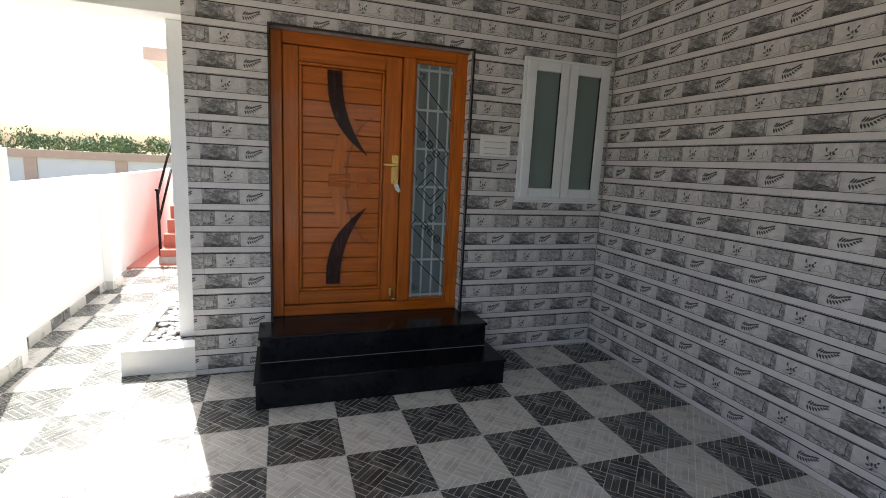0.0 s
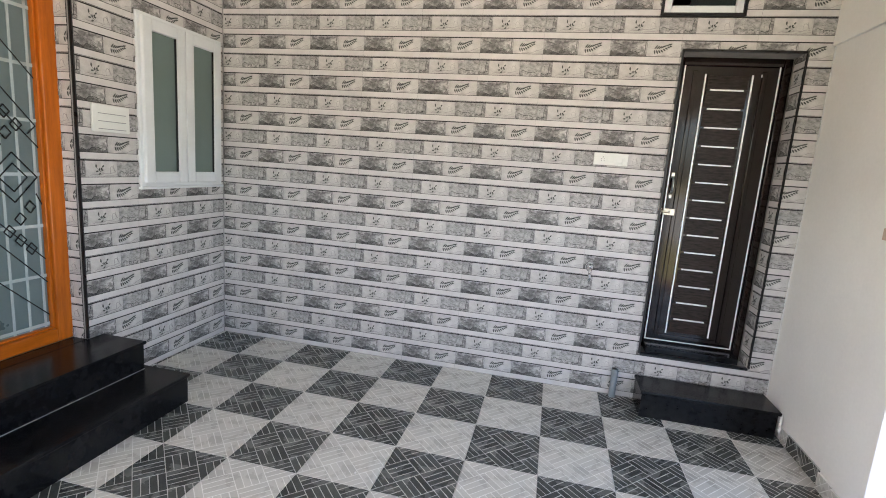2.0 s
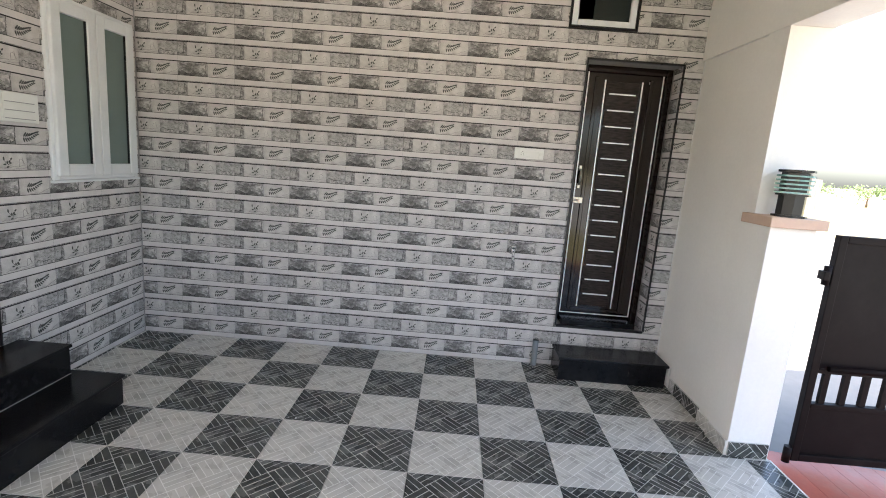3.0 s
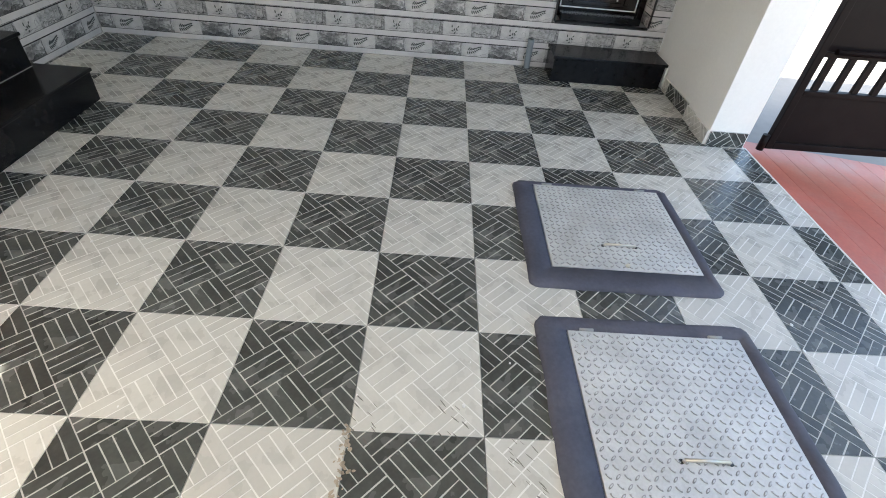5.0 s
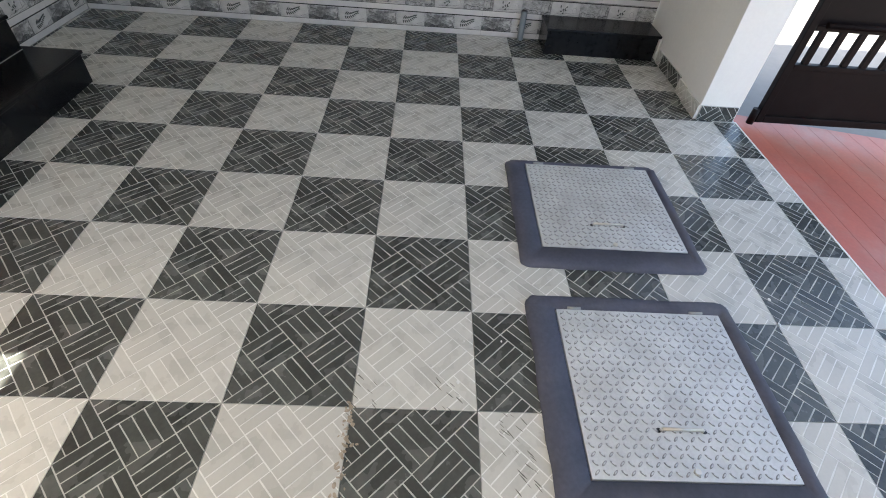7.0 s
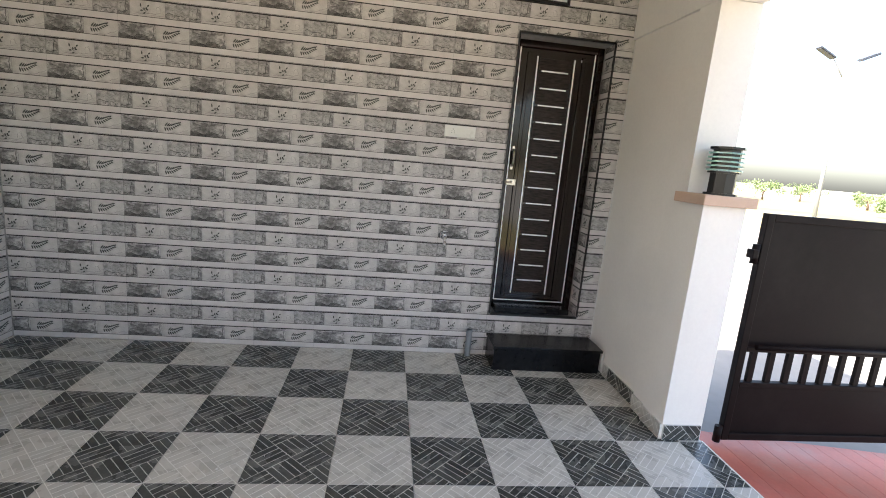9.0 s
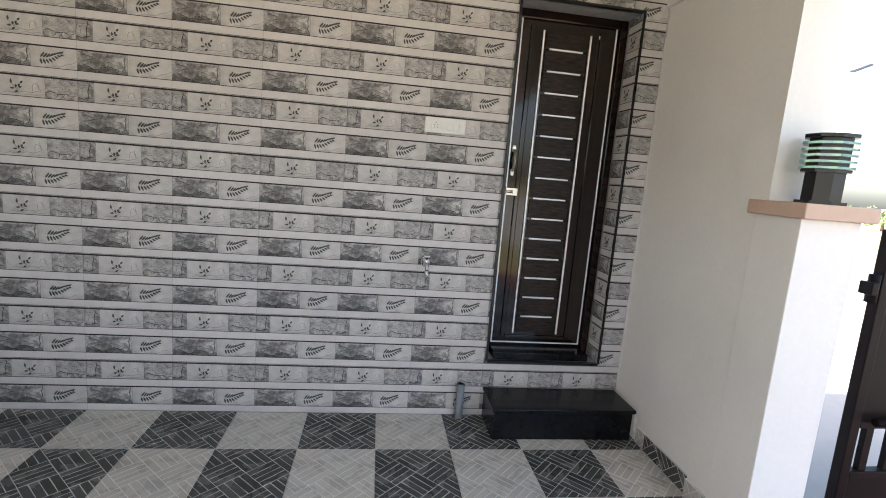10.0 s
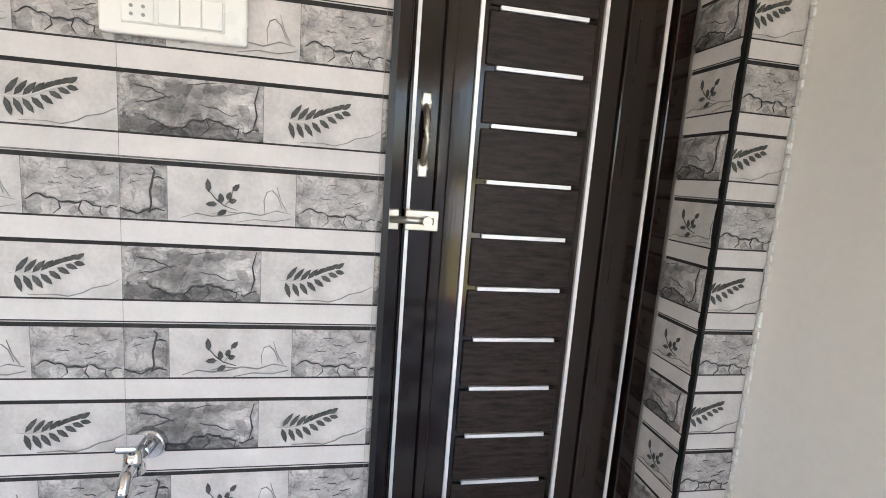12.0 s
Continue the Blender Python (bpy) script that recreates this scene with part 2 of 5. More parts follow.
# ---- builders ----
def box(bm, x0, x1, y0, y1, z0, z1, mi=0, bevel=0.0, seg=2):
    r = bmesh.ops.create_cube(bm, size=1.0, matrix=Matrix.Translation(((x0 + x1) / 2, (y0 + y1) / 2, (z0 + z1) / 2)) @ Matrix.Diagonal((abs(x1 - x0), abs(y1 - y0), abs(z1 - z0), 1)))
    faces = {f for v in r["verts"] for f in v.link_faces}
    for f in faces:
        f.material_index = mi
    if bevel:
        bmesh.ops.bevel(bm, geom=list({e for v in r["verts"] for e in v.link_edges}), offset=bevel, segments=seg, affect="EDGES", profile=0.5, material=mi)


def boxed(*dims, bevel=0.0, mi=0):
    bm = bmesh.new()
    box(bm, *dims, mi=mi, bevel=bevel)
    return bm


def cyl(bm, p, q, r0, r1=None, n=16, mi=0):
    """A round bar from p to q."""
    p, q = Vector(p), Vector(q)
    d = q - p
    m = Matrix.Translation((p + q) / 2) @ d.to_track_quat("Z", "Y").to_matrix().to_4x4()
    r = bmesh.ops.create_cone(bm, cap_ends=True, segments=n, radius1=r0, radius2=r0 if r1 is None else r1, depth=d.length, matrix=m)
    for f in {f for v in r["verts"] for f in v.link_faces}:
        f.material_index = mi
        f.smooth = len(f.verts) == 4


def sweep(bm, pts, r, n=12, mi=0):
    """A smooth tube along a line."""
    rings = []
    for i, p in enumerate(pts):
        a, b = Vector(pts[max(i - 1, 0)]), Vector(pts[min(i + 1, len(pts) - 1)])
        q = (b - a).to_track_quat("Z", "Y")
        rings.append([bm.verts.new(Vector(p) + q @ Vector((r * math.cos(2 * math.pi * k / n), r * math.sin(2 * math.pi * k / n), 0))) for k in range(n)])
    for lo, hi in zip(rings, rings[1:]):
        for k in range(n):
            f = bm.faces.new((lo[k], lo[(k + 1) % n], hi[(k + 1) % n], hi[k]))
            f.smooth, f.material_index = True, mi
    bm.faces.new(rings[0][::-1])
    bm.faces.new(rings[-1])


def prism(bm, pts, axis_out, d0, d1, mi=0):
    """Extrudes a flat outline: pts are (u, v); axis_out maps (u, v, d) to a place."""
    lo = [bm.verts.new(axis_out(u, v, d0)) for u, v in pts]
    hi = [bm.verts.new(axis_out(u, v, d1)) for u, v in pts]
    fs = [bm.faces.new(hi), bm.faces.new(lo[::-1])]
    for i in range(len(pts)):
        j = (i + 1) % len(pts)
        fs.append(bm.faces.new((lo[i], lo[j], hi[j], hi[i])))
    for f in fs:
        f.material_index = mi
    bmesh.ops.recalc_face_normals(bm, faces=fs)


def mesh_of(name, bm, mats):
    me = bpy.data.meshes.new(name)
    bm.to_mesh(me)
    bm.free()
    for m in mats if isinstance(mats, (list, tuple)) else [mats]:
        me.materials.append(m)
    return me


def thing(name, base, label, category, group="", kind=""):
    e = new(name)
    e.location = base
    e.empty_display_size = 0.1
    return tagged(e, label, category, group, kind)


def part(name, bm, mats, parent, label=""):
    """Links a bmesh, in world places, as one mesh under a thing or a part."""
    ob = new(name, mesh_of(name, bm, mats))
    ob.parent = parent
    if parent.type == "EMPTY":
        ob.matrix_parent_inverse = Matrix.Translation(-Vector(parent.location))
    return tagged(ob, label)


def solo(name, bm, mats, label, category, kind="", group=""):
    return tagged(new(name, mesh_of(name, bm, mats)), label, category, group, kind)


# ---- the setting ----
BX, FY = 2.79, 3.63           # backing faces of the two tiled walls
DOOR = (0.02, 1.49, 0.37, 2.43)   # main door opening: x0, x1, z0, z1
SIDE = (-0.575, 0.149, 0.355, 2.455)  # side door opening: y0, y1, z0, z1
VENT = (-0.185, 0.325, 2.67, 3.04)
TOP = 3.25

bm = bmesh.new()
box(bm, -0.5, DOOR[0], FY, FY + 0.25, 0, TOP)
box(bm, DOOR[1], BX + 0.25, FY, FY + 0.25, 0, TOP)
box(bm, DOOR[0], DOOR[1], FY, FY + 0.25, DOOR[3], TOP)
box(bm, DOOR[0], DOOR[1], FY, FY + 0.25, 0, DOOR[2] - 0.002)
wall_front = solo("wall_front", bm, [JOINT], "grey stone-look tiled entrance wall around the teak door", "wall", "structure")

bm = bmesh.new()
box(bm, BX, BX + 0.25, SIDE[1], FY, 0, TOP)
box(bm, BX, BX + 0.25, -0.95, SIDE[0], 0, TOP)
box(bm, BX, BX + 0.25, SIDE[0], SIDE[1], 0, SIDE[2])
box(bm, BX, BX + 0.25, SIDE[0], SIDE[1], SIDE[3], VENT[2])
box(bm, BX, BX + 0.25, SIDE[0], VENT[0], VENT[2], TOP)
box(bm, BX, BX + 0.25, VENT[1], SIDE[1], VENT[2], TOP)
box(bm, BX, BX + 0.25, VENT[0], VENT[1], VENT[3], TOP)
wall_back = solo("wall_back", bm, [JOINT], "grey stone-look tiled wall around the dark side door", "wall", "structure")

solo("wall_side", boxed(1.9, BX - 0.001, -0.94, -0.722, 0, 2.501), [CREAM], "plain cream plastered side wall", "wall", "structure")
solo("column_1", boxed(1.81, 2.0, -0.95, -0.703, 0, 2.5), [CREAM], "cream plastered square column", "column", "structure")
solo("beam_1", boxed(-1.86, BX - 0.002, -0.95, -0.703, 2.502, TOP, bevel=0.004), [CREAM], "cream plastered beam over the gateway", "beam", "structure")
# unseen beam, added to hold light off the upper walls
solo("added_beam_3", boxed(-1.86, -1.66, -0.70, 3.81, 2.46, TOP, bevel=0.004), [CREAM], "unseen cream beam added along the open side to dim the upper walls", "beam", "structure")
solo("beam_2", boxed(-1.86, -0.505, 3.82, 4.12, 2.46, TOP, bevel=0.004), [WHITE], "white plastered beam over the side passage", "beam", "structure")
solo("column_2", boxed(-0.655, -0.505, 3.97, 4.25, 0.17, 2.458, bevel=0.004), [WHITE], "white plastered column standing in a pebble bed", "column", "structure")
solo("column_3", boxed(-1.86, -1.66, -0.95, -0.75, 0, 2.5, bevel=0.004), [CREAM], "cream plastered corner column", "column", "structure")
solo("ceiling", boxed(-1.86, BX + 0.25, -0.95, 4.12, TOP, TOP + 0.15), [SOFFIT], "plain grey-white porch ceiling", "ceiling", "structure")
solo("wall_house_side", boxed(-0.5, -0.3, 4.26, 12.0, 0, 3.4), [WHITE], "white plastered outer house wall", "wall", "structure")

# unseen sheets added to stop light leaking through, in the soil's dark colour
bm = bmesh.new()
box(bm, -0.2, 1.7, FY + 0.251, FY + 0.27, 0.0, 2.7)
box(bm, BX + 0.251, BX + 0.27, -0.8, 0.4, 0.0, TOP)
box(bm, 1.8, 2.9, FY + 0.251, FY + 0.27, 1.1, 2.7)
solo("light_blocker", bm, [SOIL], "added dark sheets that block light behind the closed doors and window", "wall", "structure")

# gate pillar with its coping
gp = thing("gate_pillar", (1.71, -0.83, 0), "cream gate pillar with a peach coping slab", "pillar", kind="structure")
part("pillar_shaft", boxed(1.626, 1.85, -0.945, -0.690, 0, 1.40, bevel=0.003), [CREAM], gp)
part("coping", boxed(1.59, 1.872, -0.98, -0.665, 1.401, 1.458, bevel=0.004), [PEACH], gp, "peach painted coping slab")

# compound wall on the open side; first section unseen, raised to cut ground light
cw = thing("wall_compound", (-1.77, 4, -0.1), "low cream plastered compound wall in the sun", "wall", kind="structure")
for d in ((-1.86, -1.67, -0.74, 3.599, 1.54), (-1.88, -1.67, 3.6, 4.12, 1.54), (-1.93, -1.79, 4.121, 6.2, 1.27), (-1.93, -1.70, 6.201, 6.5, 1.265), (-1.95, -1.86, 6.501, 12.0, 1.25)):
    part("wall_section", boxed(*d[:4], -0.1, d[4], bevel=0.004), [WHITE], cw)

# grounds
bm = bmesh.new()
for x0, x1, y0, y1 in ((-1200, 1200, -1200, 1200),):
    vs = [bm.verts.new(p) for p in ((x0, y0, -0.32), (x1, y0, -0.32), (x1, y1, -0.32), (x0, y1, -0.32))]
    bm.faces.new(vs)
solo("ground", bm, [EARTH], "wide dry grassy ground reaching the horizon", "ground", "structure")
solo("road", boxed(-60, 60, -14, -3.0, -0.5, -0.22), [PAVING], "pale sunlit concrete road outside the gate", "road", "structure")
solo("plinth", boxed(-1.88, BX + 0.2, -0.95, 7.3, -0.4, -0.012), [GROUT], "grey screed under the porch tiles", "floor", "structure")

solo("pavement", boxed(1.765, 60, -2.999, -0.96, -0.5, -0.215), [PAVING], "pale concrete pavement beside the ramp", "pavement", "structure")

# red oxide ramp outside the gate, scored across in long grooves
rp = thing("ramp", (1.1, -2, -0.2), "red oxide ramp scored with long grooves", "ramp", kind="structure")
for i in range(14):
    ya, yb = -0.956 - 0.15 * i, -0.956 - 0.15 * (i + 1)
    za, zb = -0.012 - 0.015 * i, -0.012 - 0.015 * (i + 1)
    bm = bmesh.new()
    prism(bm, [(ya, za), (ya, za - 0.08), (yb + 0.0018, zb - 0.08), (yb + 0.0018, zb)], lambda u, v, d: (d, u, v), -1.9, 1.76)
    part("scored_strip", bm, [RED], rp)
part("bed", boxed(-1.9, 1.76, -3.06, -0.957, -0.45, -0.235), [RED_DARK], rp)
solo("floor_edge", boxed(-1.66, 1.61, -0.955, -0.946, -0.05, 0.003), [LIGHT_LINE], "thin pale edge strip of the tiled floor", "trim", "structure")
solo("floor_red", boxed(-1.86, -0.5, 7.305, 12.0, -0.3, 0.012), [RED], "red oxide floor at the end of the passage", "floor", "structure")


# ---- main door ----
DY = 3.72


def front(u, v, d):
    return (u, DY - d, v)


def band(bm, pts, w, d0, d1, mi=0, taper=None):
    """A flat ribbon along a line on the door's face."""
    n = len(pts)
    L, R = [], []
    for i, (x, z) in enumerate(pts):
        a, b = pts[max(i - 1, 0)], pts[min(i + 1, n - 1)]
        t = Vector((b[0] - a[0], b[1] - a[1])).normalized()
        h = w / 2 * (taper[i] if taper else 1)
        L.append((x - t.y * h, z + t.x * h))
        R.append((x + t.y * h, z - t.x * h))
    for i in range(n - 1):
        prism(bm, [L[i], L[i + 1], R[i + 1], R[i]], front, d0, d1, mi)


def main_door():
    th = thing("main_door", (0.75, DY, 0.37), "closed polished teak double door with curved walnut inlays and glazed sidelight", "door")
    for name, d in (("jamb", (0.022, 0.10, DY, DY + 0.1, 0.372, 2.428)), ("jamb", (1.395, 1.488, DY, DY + 0.1, 0.372, 2.428)), ("mullion", (0.972, 1.066, DY - 0.005, DY + 0.1, 0.455, 2.345))):
        part(name, boxed(*d, bevel=0.007), [TEAK], th)
    part("head", boxed(0.101, 1.394, DY, DY + 0.1, 2.346, 2.428, bevel=0.007), [TEAK_RAIL], th)
    part("threshold", boxed(0.101, 1.394, DY, DY + 0.1, 0.372, 0.453, bevel=0.007), [TEAK_RAIL], th)
    # leaf: stiles, rails and a planked panel
    leaf = part("leaf", boxed(0.104, 0.968, DY + 0.045, DY + 0.085, 0.457, 2.343), [TEAK_LINE], th)
    for x0, x1 in ((0.106, 0.212), (0.838, 0.966)):
        part("stile", boxed(x0, x1, DY + 0.014, DY + 0.05, 0.459, 2.341, bevel=0.006), [TEAK], leaf)
    for z0, z1 in ((0.459, 0.560), (2.238, 2.341)):
        part("rail", boxed(0.213, 0.837, DY + 0.014, DY + 0.05, z0, z1, bevel=0.006), [TEAK_RAIL], leaf)
    for x0, x1, z0, z1 in ((0.216, 0.236, 0.584, 2.214), (0.814, 0.834, 0.584, 2.214), (0.216, 0.834, 0.563, 0.583), (0.216, 0.834, 2.215, 2.235)):
        part("moulding", boxed(x0, x1, DY + 0.006, DY + 0.045, z0, z1, bevel=0.008), [TEAK], leaf)
    k = 14
    for i in range(k):
        z0 = 0.585 + (2.213 - 0.585) * i / k
        z1 = 0.585 + (2.213 - 0.585) * (i + 1) / k
        part("plank", boxed(0.238, 0.812, DY + 0.024, DY + 0.046, z0 + 0.002, z1 - 0.002, bevel=0.004), [TEAK_RAIL], leaf)
    # carved bow, cross line, ring and bars
    bow = [(0.80 - 0.245 * math.cos(a), 1.405 + 0.48 * math.sin(a) * 1.02) for a in np.linspace(-1.35, 1.35, 26)]
    bm = bmesh.new()
    band(bm, bow, 0.009, -0.026, -0.0155)
    part("carved_line", bm, [TEAK_LINE], leaf)
    bm = bmesh.new()
    wide = [(0.80 - 0.315 * math.cos(a), 1.405 + 0.56 * math.sin(a)) for a in np.linspace(-0.95, 0.95, 22)]
    band(bm, wide, 0.085, -0.03, -0.0165)
    part("carved_bow", bm, [TEAK], leaf)
    bm = bmesh.new()
    ring = [(0.685 + 0.048 * math.cos(a), 1.41 + 0.052 * math.sin(a)) for a in np.linspace(0, 2 * math.pi, 25)]
    band(bm, ring, 0.026, -0.026, -0.012)
    part("carved_ring", bm, [TEAK], leaf)
    for i in range(4):
        part("carved_bar", boxed(0.425, 0.585, DY + 0.006, DY + 0.03, 1.362 + 0.027 * i, 1.379 + 0.027 * i, bevel=0.005), [TEAK_RAIL], leaf)
    # walnut crescents, mirrored about the middle
    for s in (1, -1):
        outer, inner = [], []
        for i in range(19):
            q = i / 18
            z = 2.20 - 0.595 * q
            xo = 0.412 + 0.298 * q ** 2.9
            xi = 0.516 + 0.196 * q ** 2.3
            outer.append((xo, 1.407 + s * (z - 1.407)))
            inner.append((max(xi, xo + 0.002), 1.407 + s * (z - 1.407)))
        bm = bmesh.new()
        for i in range(18):
            prism(bm, [outer[i], outer[i + 1], inner[i + 1], inner[i]], front, -0.024, -0.004)
        part("inlay", bm, [WALNUT], leaf, "curved dark walnut inlay")
    # brass lock plate, lever, keys and foot latch
    lock = part("lock_plate", boxed(0.899, 0.955, DY - 0.002, DY + 0.016, 1.40, 1.62, bevel=0.004), [BRASS], leaf, "polished brass lock plate")
    bm = bmesh.new()
    cyl(bm, (0.927, DY, 1.545), (0.927, DY - 0.045, 1.545), 0.011)
    box(bm, 0.825, 0.938, DY - 0.056, DY - 0.043, 1.534, 1.556, bevel=0.005)
    part("lever", bm, [BRASS], lock)
    bm = bmesh.new()
    cyl(bm, (0.927, DY + 0.01, 1.605), (0.927, DY - 0.012, 1.605), 0.016)
    cyl(bm, (0.927, DY + 0.01, 1.42), (0.927, DY - 0.016, 1.42), 0.012)
    part("keyhole", bm, [BRASS], lock)
    bm = bmesh.new()
    prism(bm, [(0.915, 1.405), (0.945, 1.408), (0.972, 1.35), (0.957, 1.335), (0.93, 1.355)], front, 0.014, 0.022)
    part("key_tag", bm, [PLASTIC], lock, "white key tag hanging from the lock")
    bm = bmesh.new()
    box(bm, 0.905, 0.927, DY - 0.004, DY + 0.015, 0.485, 0.565, bevel=0.003)
    cyl(bm, (0.916, DY - 0.01, 0.475), (0.916, DY - 0.01, 0.53), 0.007)
    box(bm, 0.916, 0.965, DY - 0.02, DY - 0.008, 0.468, 0.484, bevel=0.003)
    part("foot_latch", bm, [BRASS], leaf)
    # sidelight
    gx0, gx1, gz0, gz1 = 1.082, 1.380, 0.468, 2.318
    side = part("sidelight", boxed(gx0 - 0.012, gx1 + 0.012, DY + 0.05, DY + 0.058, gz0 - 0.012, gz1 + 0.025), [BLUE_GLASS], th, "frosted blue-grey glass sidelight")
    for i in range(4):
        x = gx0 + (gx1 - gx0) * (0.06 + 0.29 * i)
        part("grille_bar", boxed(x - 0.007, x + 0.007, DY + 0.047, DY + 0.0495, gz0, gz1), [GRILLE], side)
    for i in range(7):
        z = gz0 + 0.02 + (gz1 - gz0 - 0.06) * i / 6
        part("grille_crossbar", boxed(gx0, gx1, DY + 0.044, DY + 0.0468, z - 0.009, z + 0.009), [GRILLE], side)

    def g(u, v):
        return (gx0 + (gx1 - gx0) * u, gz1 - (gz1 - gz0) * v)
    bm = bmesh.new()
    lines = (((0, .045), (1, .22)), ((0, .18), (.97, .36)), ((.97, .36), (.82, .385)), ((0, .25), (1, .425)), ((0, .44), (.12, .475)),
             ((.9, .565), (1, .60)), ((0, .61), (1, .775)), ((0, .675), (.14, .645)), ((0, .675), (1, .85)), ((0, .80), (1, .96)))
    for a, b in lines:
        band(bm, [g(*a), g(*b)], 0.006, -0.0435, -0.041)
    part("lead_line", bm, [BLACK_TRIM], side)

    def diamond(u, v, hu, hv):
        bm = bmesh.new()
        c = [g(u, v - hv), g(u + hu, v), g(u, v + hv), g(u - hu, v), g(u, v - hv)]
        for a, b in zip(c, c[1:]):
            band(bm, [a, b], 0.006, -0.0435, -0.040)
        part("lead_diamond", bm, [BLACK_TRIM], side)
    for u, v in ((.24, .29), (.44, .325), (.63, .36), (.44, .385), (.25, .42), (.78, .605), (.59, .64), (.39, .675), (.57, .705), (.75, .735)):
        diamond(u, v, .10, .019)
    diamond(.52, .515, .42, .074)
    diamond(.52, .515, .24, .042)
    for x0, x1, z0, z1 in ((1.067, 1.081, 0.454, 2.344), (1.381, 1.394, 0.454, 2.344), (1.0815, 1.3805, 0.454, 0.467), (1.0815, 1.3805, 2.319, 2.344)):
        part("glazing_bead", boxed(x0, x1, DY + 0.02, DY + 0.06, z0, z1, bevel=0.003), [TEAK], side)


main_door()
solo("floor_threshold", boxed(0.024, 1.486, 3.6175, 3.7195, 0.3685, 0.3715), [GRANITE], "black granite threshold slab under the main door", "threshold", "structure")
bm = bmesh.new()
for d in ((0.009, 0.019, 3.613, 3.64, 0.372, 2.441), (1.491, 1.501, 3.613, 3.64, 0.372, 2.441), (0.0195, 1.4905, 3.613, 3.64, 2.429, 2.441)):
    box(bm, *d)
solo("trim_door", bm, [BLACK_TRIM], "thin black edge trim around the main door opening", "trim", "structure")


# ---- casement window ----
def casement():
    x0, x1, z0, z1, y = 1.925, 2.735, 1.31, 2.445, 3.605
    w = thing("window_1", (2.33, FY, z0), "closed white casement window with two frosted green panes", "window", kind="structure")
    bm = bmesh.new()
    for d in ((x0, x0 + 0.04, z0, z1), (x1 - 0.04, x1, z0, z1), (x0 + 0.04, x1 - 0.04, z0, z0 + 0.04), (x0 + 0.04, x1 - 0.04, z1 - 0.04, z1)):
        box(bm, d[0], d[1], y, FY + 0.02, d[2], d[3], bevel=0.004)
    part("window_frame", bm, [UPVC], w)
    part("window_sill", boxed(x0 - 0.01, x1 + 0.01, y - 0.012, FY, z0 - 0.018, z0 - 0.001, bevel=0.003), [UPVC], w)
    mid = (x0 + x1) / 2
    for a, b in ((x0 + 0.025, mid - 0.003), (mid + 0.003, x1 - 0.025)):
        bm = bmesh.new()
        s = 0.078
        for d in ((a, a + s, z0 + 0.025, z1 - 0.025), (b - s, b, z0 + 0.025, z1 - 0.025), (a + s, b - s, z0 + 0.025, z0 + 0.025 + s), (a + s, b - s, z1 - 0.025 - s, z1 - 0.025)):
            box(bm, d[0], d[1], y - 0.022, y + 0.012, d[2], d[3], bevel=0.007)
        sash = part("sash", bm, [UPVC], w)
        part("pane", boxed(a + s - 0.005, b - s + 0.005, y + 0.002, y + 0.008, z0 + 0.02 + s, z1 - 0.02 - s), [GREEN_GLASS], sash, "frosted green glass")
        bm = bmesh.new()
        for d in ((a + s, a + s + 0.006, z0 + 0.025 + s, z1 - 0.025 - s), (b - s - 0.006, b - s, z0 + 0.025 + s, z1 - 0.025 - s)):
            box(bm, d[0], d[1], y - 0.012, y + 0.001, d[2], d[3])
        part("gasket", bm, [BLACK_TRIM], sash)


casement()


